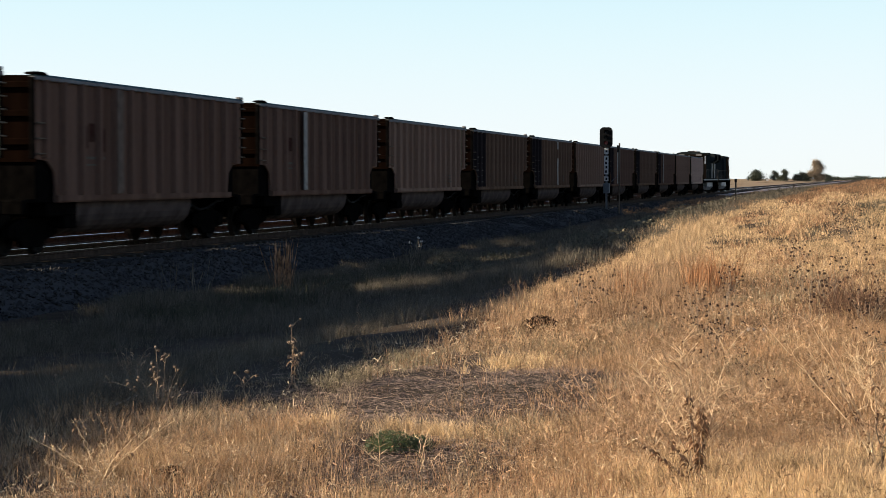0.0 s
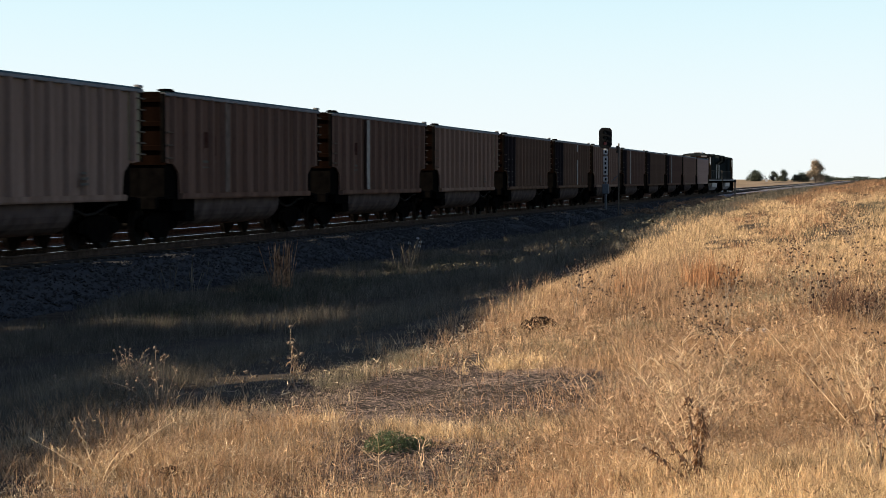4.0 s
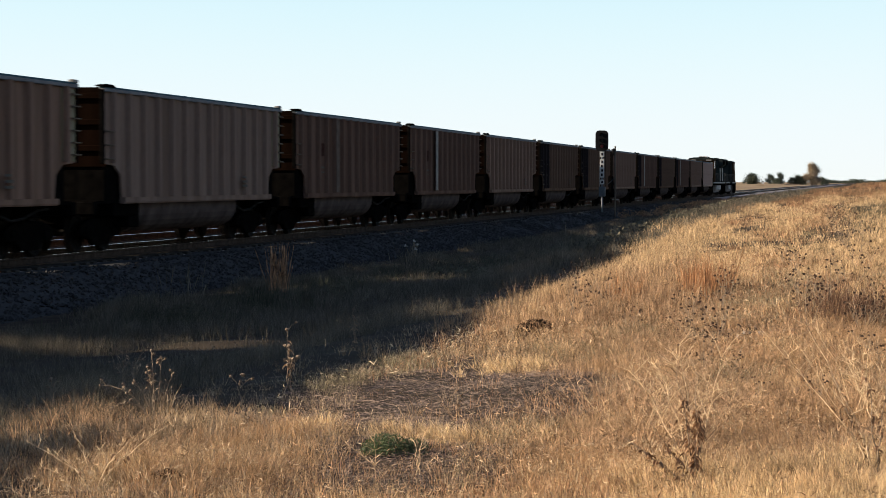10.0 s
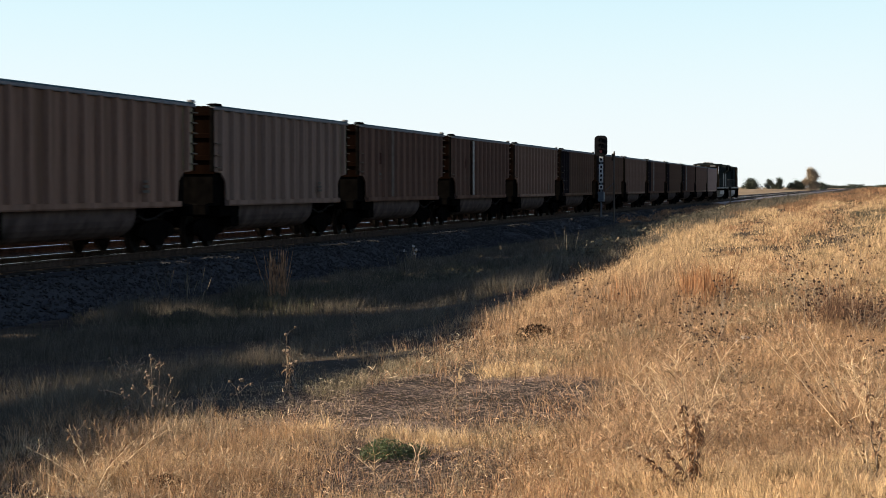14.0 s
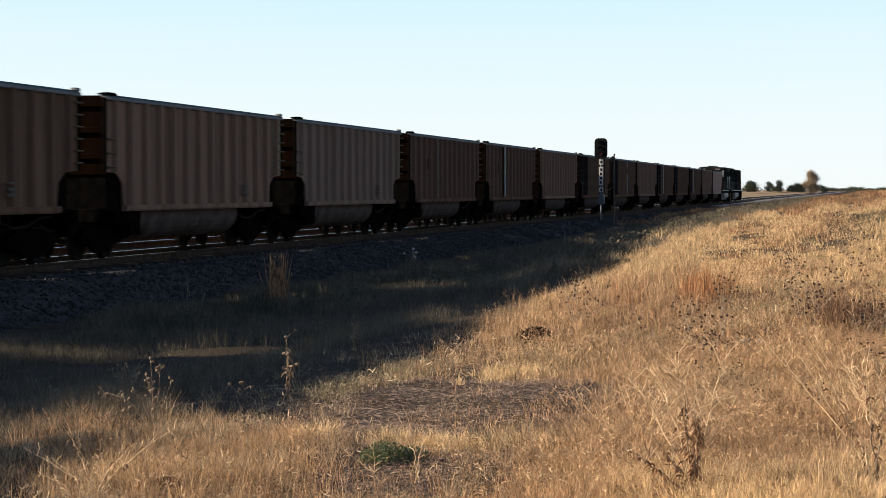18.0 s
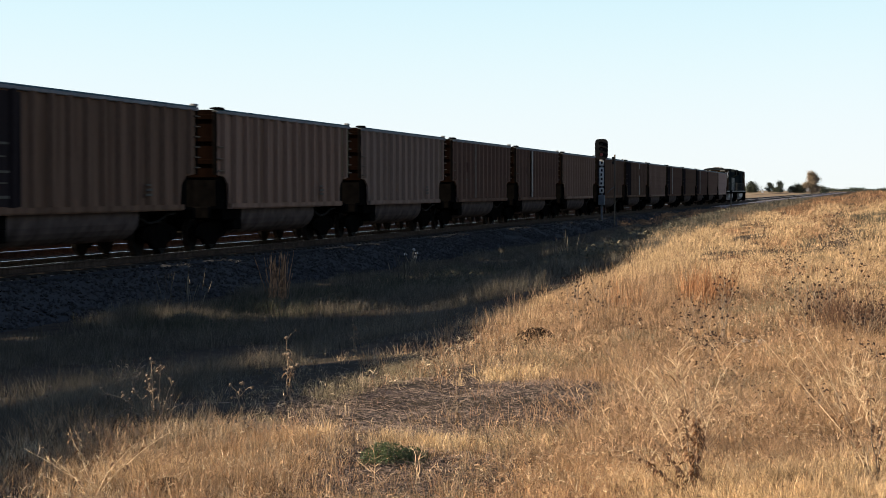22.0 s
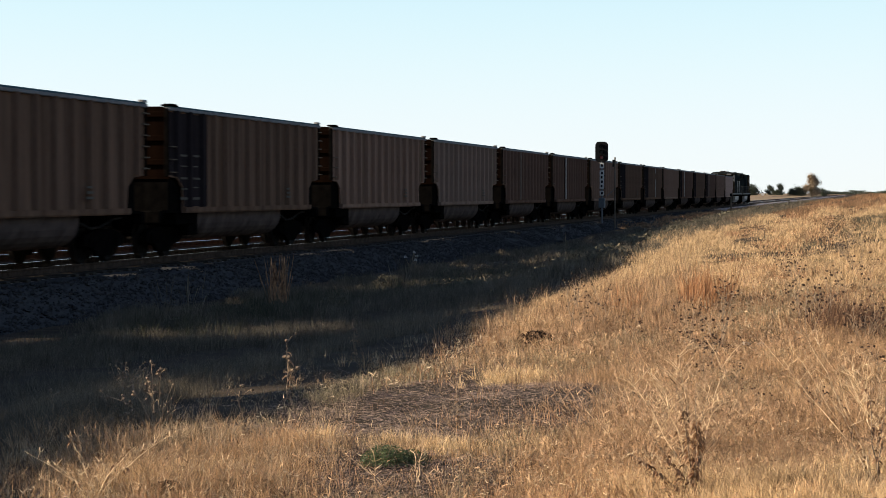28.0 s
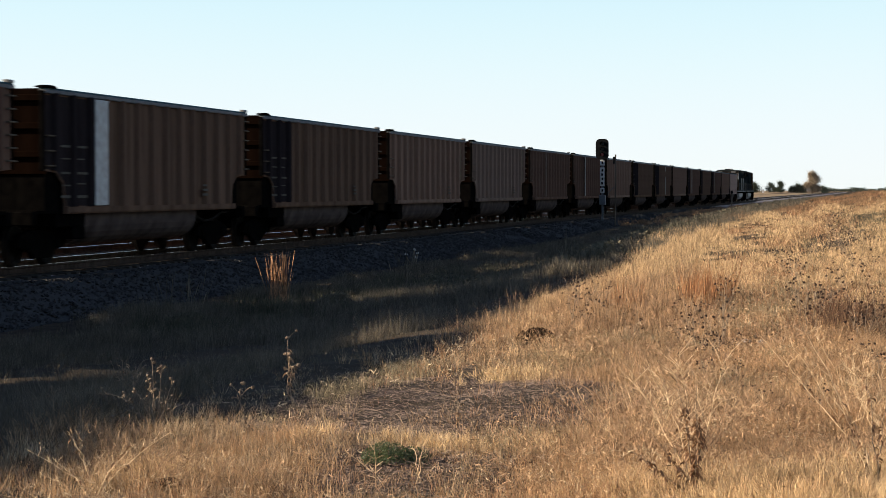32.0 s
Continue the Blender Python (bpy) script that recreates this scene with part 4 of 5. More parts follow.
meadow("hill_brush", HILLBROWN, c, 10, .20, scaled(c * (1.5, .2), .08, .28, .8, 2.2), .0030, .8, "reddish-brown low brush over the crest of the rise", .8)
c = sample(620, 22, 60, 1.3, lambda x, y: np.clip(blob(x, y, -3.4, 28, .9, 4.5) + .8 * blob(x, y, -2.6, 24, .8, 3) + .4 * blob(x, y, -4.0, 37, .5, 5), 0, 1))
meadow("tall_rust_grass", BROWNWEED, c, 22, .14, scaled(c, .18, .48, 1.2, 2), .0018, .6, "knee-high rust-tinted dry grass on the slope's brow", .5)
c = sample(480, 24, 70, 1.3, lambda x, y: np.clip(.7 * blob(x, y, -3.7, 33, .5, 5) + .8 * blob(x, y, -4.3, 45, .5, 6) + .5 * blob(x, y, -5.0, 60, .5, 8), 0, 1))
meadow("brow_grass", TALLSTRAW, c, 22, .13, scaled(c, .20, .42, 1.2, 4), .0019, .5, "tall golden dry grass along the brow of the bank", .6)
c = sample(420, 40, 80, 1.1, lambda x, y: np.clip(blob(x, y, .3, 57, .7, 6) + .5 * blob(x, y, -1.3, 48, .3, 3), 0, 1))
meadow("grey_brush", SAGE, c, 14, .16, scaled(c, .10, .28, 1, 2), .0028, .8, "grey-green low brush on the rise", .8)
c = sample(3400, 9, 36, 1.5, lambda x, y: (-x < 3.8 + .02 * y) * (1 - .9 * bare(x, y)) * (.05 + patchy(x, y, .9, 4.2) ** 3 + .8 * blob(x, y, -2.4, 25, .7, 3) + .8 * blob(x, y, -.2, 28, 1.0, 6)))
meadow("reddish_grass", RUST, c, 8, .10, scaled(c, .10, .26, 1, 4.2), .0023, .5, "reddish dry weedy grass among the straw", .7)
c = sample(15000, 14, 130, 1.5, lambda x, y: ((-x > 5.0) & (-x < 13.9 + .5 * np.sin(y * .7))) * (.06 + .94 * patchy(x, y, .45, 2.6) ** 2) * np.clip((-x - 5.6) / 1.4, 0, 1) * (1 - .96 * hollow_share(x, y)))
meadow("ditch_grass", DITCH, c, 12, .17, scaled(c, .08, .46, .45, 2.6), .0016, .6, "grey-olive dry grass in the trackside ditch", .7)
c = sample(1300, 10, 30, 1.4, lambda x, y: np.clip(blob(x, y, -1.2, 13.6, 1.0, 2.0) + blob(x, y, .2, 14.5, .8, 3.0) + .9 * blob(x, y, -2.2, 20.5, 1.3, 3.0) + .6 * blob(x, y, -.5, 20, 1.2, 3), 0, 1) * patchy(x, y, 1.5, 8) ** 2)
meadow("brown_weeds", BROWNWEED, c, 12, .09, scaled(c, .12, .34, 1.5, 8), .0022, .9, "dense brown dead weeds on the open slope", .8)
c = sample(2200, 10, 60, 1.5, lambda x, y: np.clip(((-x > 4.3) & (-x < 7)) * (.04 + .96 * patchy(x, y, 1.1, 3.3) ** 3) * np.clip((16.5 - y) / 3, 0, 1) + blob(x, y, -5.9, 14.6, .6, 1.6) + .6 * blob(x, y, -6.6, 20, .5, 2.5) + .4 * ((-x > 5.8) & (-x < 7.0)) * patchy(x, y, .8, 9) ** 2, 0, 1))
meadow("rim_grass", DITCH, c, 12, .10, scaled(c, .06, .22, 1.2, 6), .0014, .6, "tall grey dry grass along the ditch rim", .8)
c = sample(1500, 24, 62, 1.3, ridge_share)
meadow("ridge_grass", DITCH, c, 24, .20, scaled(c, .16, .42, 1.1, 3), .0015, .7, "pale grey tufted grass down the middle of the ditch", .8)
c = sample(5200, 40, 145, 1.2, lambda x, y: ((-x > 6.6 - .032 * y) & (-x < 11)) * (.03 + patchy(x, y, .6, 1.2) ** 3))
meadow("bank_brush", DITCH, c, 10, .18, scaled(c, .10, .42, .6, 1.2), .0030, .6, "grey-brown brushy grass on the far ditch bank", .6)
c = sample(1000, 28, 80, 1.3, lambda x, y: np.clip(blob(x, y, -12.0, 38.5, 1.0, 5) + blob(x, y, -10.0, 55, 1.2, 6) + .5 * blob(x, y, -11, 45, 1.5, 8), 0, 1))
meadow("green_ditch_grass", GREENISH, c, 9, .14, scaled(c, .20, .48, .8, 1), .0034, .45, "dull green grass in the trackside ditch", .5)
c = sample(1500, 8, 26, 1.2, lambda x, y: np.clip(blob(x, y, -3.85, 11.9, .42, .8) + .6 * blob(x, y, -4.5, 13.4, .7, 1.3) + 1.0 * blob(x, y, -3.05, 18.4, .26, .4) + 1.0 * blob(x, y, -2.85, 13.0, .30, .22) + .8 * blob(x, y, -2.3, 12.9, .25, .2) + .25 * near_side(x, y) * (1 - bare(x, y)) * patchy(x, y, 1.7, 3) ** 4, 0, 1))
meadow("feathery_tussocks", STRAW, c, 20, .06, scaled(c, .10, .26, 2, 3), .0020, .8, "feathery pale straw tussocks", .9)
c = np.concatenate([np.array((cx, cy)) + rng.normal(0, 1, (m, 2)) * (sx, sy) for cx, cy, sx, sy, m in ((-3.05, 18.5, .15, .30, 90), (-2.9, 13.1, .16, .12, 40), (-2.42, 12.95, .2, .1, 40), (-1.95, 13.0, .12, .1, 20), (-3.72, 13.9, .08, .1, 12))])
meadow("golden_tussocks", GOLD, c, 34, .07, rng.uniform(.09, .17, len(c)), .0034, .9, "low bright golden tussocks on the mown patch", .9)
c = sample(900, 8.8, 11.6, 1.2, lambda x, y: np.clip(blob(x, y, -.05, 9.6, 1.0, 1.0), 0, 1))
meadow("corner_gold", GOLD, c, 16, .08, scaled(c, .10, .26, 2, 6), .0017, .7, "bright golden grass at the near edge of the meadow", .8)
c = np.array((-4.02, 11.45)) + rng.normal(0, 1, (60, 2)) * (.18, .12)
meadow("tan_bush_grass", TALLSTRAW, c, 22, .10, rng.uniform(.20, .40, len(c)), .0018, 1.0, "bushy mound of pale straw grass", .9)
c = sample(420, 9, 18, 1.2, lambda x, y: np.clip(blob(x, y, -4.75, 12.3, .45, .9) + .7 * blob(x, y, -3.4, 11.2, .35, .4) + .6 * blob(x, y, -5.5, 14.3, .5, .8), 0, 1))
meadow("corner_weeds", BROWNWEED, c, 22, .08, scaled(c, .10, .30, 2, 5), .0022, .9, "reddish-brown dead weeds by the ditch rim", .9)
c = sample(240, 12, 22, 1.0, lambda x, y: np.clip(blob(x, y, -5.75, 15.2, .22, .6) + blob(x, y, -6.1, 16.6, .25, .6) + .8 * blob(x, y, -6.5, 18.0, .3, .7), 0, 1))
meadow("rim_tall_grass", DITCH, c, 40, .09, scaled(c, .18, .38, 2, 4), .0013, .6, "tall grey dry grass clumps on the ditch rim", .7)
c = np.concatenate([np.array((cx, cy)) + rng.normal(0, 1, (m, 2)) * (sx, sy) for cx, cy, sx, sy, m in ((-6.15, 15.9, .22, .22, 40), (-6.5, 16.3, .16, .2, 22), (-5.75, 15.6, .15, .2, 20), (-5.3, 14.9, .2, .25, 18), (-7.0, 19.5, .3, .5, 30), (-6.7, 23.0, .3, .8, 34), (-6.6, 28, .3, 1.2, 30))])
meadow("rim_clumps", PALEDITCH, c, 60, .10, rng.uniform(.16, .36, len(c)), .0012, .55, "tall pale dry grass clumps standing on the ditch rim", .9)
c = np.concatenate([np.array((cx, cy)) + rng.normal(0, 1, (m, 2)) * (sx, sy) for cx, cy, sx, sy, m in ((.05, 21.8, .30, .5, 60), (-.25, 22.6, .2, .4, 24))])
meadow("dark_brown_brush", DARKBRUSH, c, 30, .12, rng.uniform(.25, .46, len(c)), .0026, .5, "dense dark brown brush on the slope", .5)
c = sample(3600, 9, 45, 1.4, lambda x, y: np.clip(blob(x, y, -1.9, 14.6, .7, 2.0) + .8 * blob(x, y, -2.5, 20.5, .7, 1.6) + .8 * blob(x, y, -.9, 17.0, .6, 1.4) + .7 * blob(x, y, -1.3, 24.5, .5, 2.2) + .7 * blob(x, y, -4.2, 17.5, .4, 2.0) + .5 * blob(x, y, -.4, 32, .6, 5), 0, 1) * (1 - bare(x, y)) * (.15 + .85 * patchy(x, y, 1.9, 6.1) ** 1.5))
meadow("olive_grass", OLIVEGRASS, c, 14, .09, scaled(c, .07, .24, 2, 5), .0017, .8, "olive-tan dry grass patches on the slope", .9)
c = sample(7600, 9, 34, 1.4, lambda x, y: np.clip(blob(x, y, -1.15, 12.6, .7, 1.6) + .8 * blob(x, y, -3.7, 12.3, .9, 1.4) + .5 * blob(x, y, -3.0, 26, 1.2, 4) + .8 * blob(x, y, -.3, 13.4, .8, 1.8) + .6 * blob(x, y, -1.9, 17.5, .8, 2) + .7 * blob(x, y, -.6, 18.5, .9, 3), 0, 1) * (1 - bare(x, y)) * (.2 + .8 * patchy(x, y, 2.2, 1.1) ** 1.5))
meadow("orange_brush", ORANGEBRUSH, c, 16, .08, scaled(c, .10, .30, 2, 3), .0018, .9, "fuzzy orange-brown dead brush on the slope", .9)
c = np.concatenate([np.array((cx, cy)) + rng.normal(0, 1, (m, 2)) * (sx, sy) for cx, cy, sx, sy, m in ((-3.5, 22.8, .26, .25, 30), (-4.02, 11.1, .2, .12, 40), (-3.45, 11.25, .12, .12, 20))])
meadow("straw_skirt", TALLSTRAW, c, 26, .07, rng.uniform(.10, .22, len(c)), .0022, .9, "pale straw tussocks round the low bushes", .9)
c = sample(9000, 2.0, 70, 1.2, lambda x, y: (-x < 6) * 1.0, 28, 358)
meadow("outlying_grass", STRAW, c, 7, .12, scaled(c, .06, .2, 1, 2), .0036, .9, "short dry grass beyond the open slope", .8)
c = np.array([(-12.25, 43.0), (-12.15, 42.8), (-12.33, 42.85), (-12.12, 43.05), (-12.2, 43.2), (-12.36, 43.1), (-12.3, 42.7), (-12.1, 42.85)])
meadow("tall_reed_tuft", RUST, c, 15, .10, np.full(len(c), 1.12), .0028, .10, "tall straw-coloured grass tuft at the ballast foot", .15, heads=True)
c = np.array([(-10.8, 49.3), (-10.95, 49.5), (-11.05, 49.2), (-12.6, 38.5), (-12.9, 38.9), (-13.1, 38.2), (-8.6, 56), (-8.3, 57), (-7.5, 54)])
meadow("sparse_reeds", DITCH, c, 11, .16, np.full(len(c), .95), .0028, .22, "sparse tall reeds standing in the ditch", .3, heads=True)


def litter(name, n, length, width, keep, mat, label):
    """Loose stems lying on the ground."""
    c = sample(n, 8, 26, 1.0, keep)
    a = rng.uniform(0, np.pi, n)
    half = (length * rng.uniform(.3, 1.2, n) / 2)[:, None]
    d = np.stack([np.cos(a), np.sin(a), rng.normal(0, .12, n)], 1)
    s = np.stack([-np.sin(a), np.cos(a), np.zeros(n)], 1) * (width * rng.uniform(.6, 1.5, n))[:, None] / 2
    p = np.concatenate([c, (ground_z(c[:, 0], c[:, 1]) + rng.uniform(.008, .04, n))[:, None]], 1)
    top = np.array([0, 0, 1.0]) * width * .5
    co = np.stack([p - d * half - s, p - d * half + s, p - d * half + top, p + d * half - s, p + d * half + s, p + d * half + top], 1).reshape(-1, 3)
    f = np.array([[0, 1, 4, 3], [1, 2, 5, 4], [2, 0, 3, 5]])
    faces = (f[None] + np.arange(n)[:, None, None] * 6).reshape(-1, 4)
    me = bpy.data.meshes.new(name)
    me.from_pydata(co.tolist(), [], faces.tolist())
    me.materials.append(mat)
    return tagged(new(name, me), label, "litter", kind="stuff")


def tangle(name, n, high, length, width, keep, mat, label, r1=34):
    """Fine dead twigs tangled above the ground, as short crooked pieces."""
    c = sample(n, 8, r1, 1.5, keep)
    n = len(c)
    dist = np.hypot(c[:, 0], c[:, 1])
    lift = high * rng.random(n) ** 1.3 * (.4 + .6 * patchy(c[:, 0], c[:, 1], 1.6, 5))
    d = rng.normal(0, 1, (n, 3)) * (1, 1, .8)
    d /= np.linalg.norm(d, axis=1)[:, None]
    e = np.cross(d, rng.normal(0, 1, (n, 3)))
    e /= np.linalg.norm(e, axis=1)[:, None]
    ln = (length * rng.uniform(.4, 1.4, n) * (dist / 12) ** .4)[:, None]
    s = e * (width * (dist / 10) ** .7 * rng.uniform(.6, 1.4, n))[:, None] / 2
    p = np.concatenate([c, (ground_z(c[:, 0], c[:, 1]) + lift)[:, None]], 1)
    k = p + d * ln * .5 + e * ln * .12
    q = p + d * ln + np.cross(d, e) * ln * .2
    co = np.stack([p - s, p + s, k + s, k - s, q], 1).reshape(-1, 3)
    low = ground_z(co[:, 0], co[:, 1]) + .004
    co[:, 2] = np.maximum(co[:, 2], low)
    faces = []
    for b in range(0, 5 * n, 5):
        faces += [(b, b + 1, b + 2, b + 3), (b + 3, b + 2, b + 4)]
    me = bpy.data.meshes.new(name)
    me.from_pydata(co.tolist(), [], faces)
    me.materials.append(mat)
    return tagged(new(name, me), label, "dead brush", kind="stuff")


tangle("brown_brush", 52000, .26, .045, .0029, lambda x, y: (-x < 3.3 + .02 * y) * (1 - bare(x, y)) * (.16 + np.clip(blob(x, y, -1.2, 13.4, .9, 2.2) + blob(x, y, .1, 13.5, .6, 2.5) + .7 * blob(x, y, -2.3, 19.5, 1.2, 3.5) + .5 * blob(x, y, -.5, 20, 1, 3), 0, 1)), BROWNWEED, "fine reddish-brown dead brush")
tangle("pale_brush", 26000, .17, .05, .0027, lambda x, y: (-x < 4.5) * (1 - .97 * bare(x, y)) * (.22 + np.clip(blob(x, y, -1.2, 12.9, .8, 1.6) + blob(x, y, .1, 13, .6, 2) + .8 * blob(x, y, -3.9, 11.6, .6, .9), 0, 1)), SPARKLE, "fine bleached dead brush")
tangle("ditch_brush", 9000, .30, .06, .0014, lambda x, y: ((-x > 4.6) & (-x < 12)) * patchy(x, y, .5, 7) ** 2, DITCH, "fine grey dead brush along the ditch", 70)
litter("straw_litter", 34000, .055, .0024, lambda x, y: np.clip(.06 + bare(x, y), 0, 1) * (-x < 4.7), LITTER, "bleached broken stems littering the mown patch")
litter("twig_litter", 260, .26, .005, lambda x, y: np.clip(.05 + blob(x, y, -3.6, 15.4, .5, .7) + .4 * bare(x, y), 0, 1) * near_side(x, y), LITTER, "grey broken twigs on the bare patch")


# ---------------------------------------------------------------- single plants
def seed_head(size, spiky=True):
    bm = bmesh.new()
    bmesh.ops.create_icosphere(bm, subdivisions=2, radius=size)
    for v in bm.verts:
        v.co.z *= .6
        v.co *= random.uniform(.85, 1.15)
    if spiky:
        for v in random.sample(list(bm.verts), 14):
            v.co *= random.uniform(1.15, 1.6)
    return bm


HEADS = {}
for key, mat, size in (("dark", SEEDHEAD, .0125), ("tan", PALEHEAD, .0145)):
    HEADS[key] = [finish("seed_head", seed_head(size), mat) for _ in range(3)]


def curled_leaf(length, bm, at, heading):
    """A dead leaf that droops and rolls in."""
    u = Vector((math.cos(heading), math.sin(heading), .25)).normalized()
    w = Vector((-math.sin(heading), math.cos(heading), 0))
    rows = []
    for k in range(5):
        f = k / 4
        p = Vector(at) + u * length * f * .8 - Vector((0, 0, length * .75 * f * f))
        half = length * .20 * math.sin(math.pi * min(1, f * .85 + .12))
        rows.append([bm.verts.new(p + w * half * s + Vector((0, 0, abs(s) * half * .9))) for s in (-1, 0, 1)])
    for a, b in zip(rows, rows[1:]):
        for i in range(2):
            bm.faces.new((a[i], a[i + 1], b[i + 1], b[i]))
    return bm


def dried_sunflower(name, height, stems, heads, head_kind, stalk_mat, seed, label, leafy=0, sway=.35):
    """A dead branching stalk with seed heads at its twig ends."""
    r = random.Random(seed)
    plant = empty(name, label, "dried weed", "dried weeds of the meadow")
    tips = []
    for s in range(stems):
        a = r.uniform(0, math.tau)
        h = height * r.uniform(.7, 1.0)
        drift = Vector((math.cos(a), math.sin(a), 0)) * h * sway * r.uniform(.2, 1.0) * (0 if stems == 1 else 1)
        line = [Vector((0, 0, -.03))]
        for k in range(1, 6):
            f = k / 5
            line.append(drift * f ** 1.4 + Vector((r.uniform(-.022, .022), r.uniform(-.022, .022), h * f)))
        stem = part("stalk", tube(line, [.0046 - .0005 * k for k in range(6)], 5), stalk_mat, plant)
        tips.append(line[-1])
        for b in range(max(1, heads // stems)):
            f = r.uniform(.40, .97)
            p = line[int(f * 5)].lerp(line[min(5, int(f * 5) + 1)], f * 5 - int(f * 5))
            q = r.uniform(0, math.tau)
            ln = height * r.uniform(.10, .30)
            e = p + Vector((math.cos(q) * ln * .8, math.sin(q) * ln * .8, ln * r.uniform(.15, .8)))
            part("twig", tube([p, p.lerp(e, .5) + Vector((0, 0, ln * .12)), e], [.0028, .0023, .0018], 4), stalk_mat, stem)
            tips.append(e)
        if leafy:
            lb = bmesh.new()
            for _ in range(leafy):
                f = r.uniform(.05, .95)
                p = line[int(f * 5)].lerp(line[min(5, int(f * 5) + 1)], f * 5 - int(f * 5))
                curled_leaf(r.uniform(.035, .075), lb, p, r.uniform(0, math.tau))
            tagged(part("foliage", lb, DEADLEAF, plant, "curled brown dead leaves"), kind="stuff")
    if head_kind:
        for e in tips:
            part("seed_head", r.choice(HEADS[head_kind]), None, plant, at=Matrix.Translation(e) @ pose(0, 0, 0, r.uniform(-50, 50), r.uniform(-50, 50), r.uniform(0, 360)) @ Matrix.Scale(r.uniform(.75, 1.15), 4))
    return plant


def stand(plant, x, y, turn=0, scale=1.0):
    plant.matrix_basis = pose(x, y, float(ground_z(x, y)), 0, 0, turn) @ Matrix.Scale(scale, 4)
    return plant


DARKW = "dead sunflower stalk with small dark seed heads in grass"
TANW = "dead sunflower stalk with tan seed heads at the shadow's edge"
a1 = stand(dried_sunflower("dried_sunflower", .60, 6, 24, "tan", STALK, 3, TANW, leafy=3, sway=.55), -6.35, 17.4, 20, .7)
a2 = stand(dried_sunflower("dried_sunflower", .52, 3, 9, "tan", STALK, 4, TANW, leafy=7, sway=.12), -4.62, 16.55)
a3 = stand(dried_sunflower("dried_sunflower", .26, 2, 4, "tan", STALK, 5, TANW), -4.72, 15.5)
d1 = stand(dried_sunflower("dried_sunflower", .72, 4, 16, "dark", STALK, 6, DARKW, sway=.6), -3.15, 22.8)
d2 = stand(dried_sunflower("dried_sunflower", .56, 5, 12, "dark", STALK, 7, DARKW, sway=.7), -1.35, 19.6)
d3 = stand(dried_sunflower("dried_sunflower", .66, 4, 14, "dark", STALK, 8, DARKW, sway=.7), -.55, 20.5)
d4 = stand(dried_sunflower("dried_sunflower", .48, 6, 18, "dark", STALK, 9, DARKW, sway=1.0), -.02, 20.0)


def headed_weed(x, y, stems, seed):
    """A dead weed of few thin stems with tan heads along their upper halves; stems: lean across, height, arch, heads."""
    r = random.Random(seed)
    plant = empty("dried_sunflower", TANW, "dried weed", "dried weeds of the meadow", pose(x, y, float(ground_z(x, y))))
    for lean, h, arch, heads in stems:
        line = [Vector((lean * f, r.uniform(-.02, .02), -.02 + (h + .02) * f + arch * math.sin(math.pi * f))) for f in (0, .2, .4, .6, .8, 1)]
        stem = part("stalk", tube(line, [.0044, .0040, .0036, .0032, .0027, .0022], 5), STALK, plant)
        for k in range(heads):
            f = 1 if k == 0 else r.uniform(.45, .95)
            i = min(4, int(f * 5))
            p = line[i].lerp(line[i + 1], f * 5 - i)
            e = p + Vector((r.uniform(-.05, .05), r.uniform(-.04, .04), r.uniform(.0, .05))) * (0 if k == 0 else 1)
            if k:
                part("twig", tube([p, e], [.0022, .0017], 4), STALK, stem)
            part("seed_head", r.choice(HEADS["tan"]), None, plant, at=Matrix.Translation(e) @ pose(0, 0, 0, r.uniform(-50, 50), r.uniform(-50, 50), r.uniform(0, 360)) @ Matrix.Scale(r.uniform(.6, .95), 4))
    return plant


headed_weed(-4.94, 14.15, ((-.03, .52, 0, 8), (.04, .47, 0, 6), (-.06, .40, .02, 5), (.13, .36, .02, 5), (-.42, .26, .09, 7), (-.33, .10, .10, 4), (-.16, .30, .04, 4), (.08, .22, .03, 3), (.20, .20, .05, 2)), 47)
for x, y, turn, scale, of in ((-5.55, 14.9, 140, .8, a3), (-6.3, 15.6, 60, .9, a3), (-4.05, 13.4, 200, .7, a3), (-6.0, 16.6, 250, .62, a1), (-.75, 46, 30, .9, d3), (-.35, 38, 110, 1.1, d1), (-.1, 29, 250, 1.0, d3), (-2.75, 14.2, 80, .55, a2),
                              (-1.75, 21.4, 70, .8, d2), (-.75, 24.5, 190, .9, d1), (-.3, 14.0, 15, .55, d2), (-2.3, 21.0, 300, .7, d2), (-.9, 15.1, 210, .5, d1), (-3.3, 24.6, 130, .8, d3), (-1.15, 31.5, 30, .9, d4), (-5.9, 24.0, 30, .8, a2)):
    p = copy_thing(of, pose(x, y, float(ground_z(x, y)), 0, 0, turn))
    p.matrix_basis = pose(x, y, float(ground_z(x, y)), 0, 0, turn) @ Matrix.Scale(scale, 4)


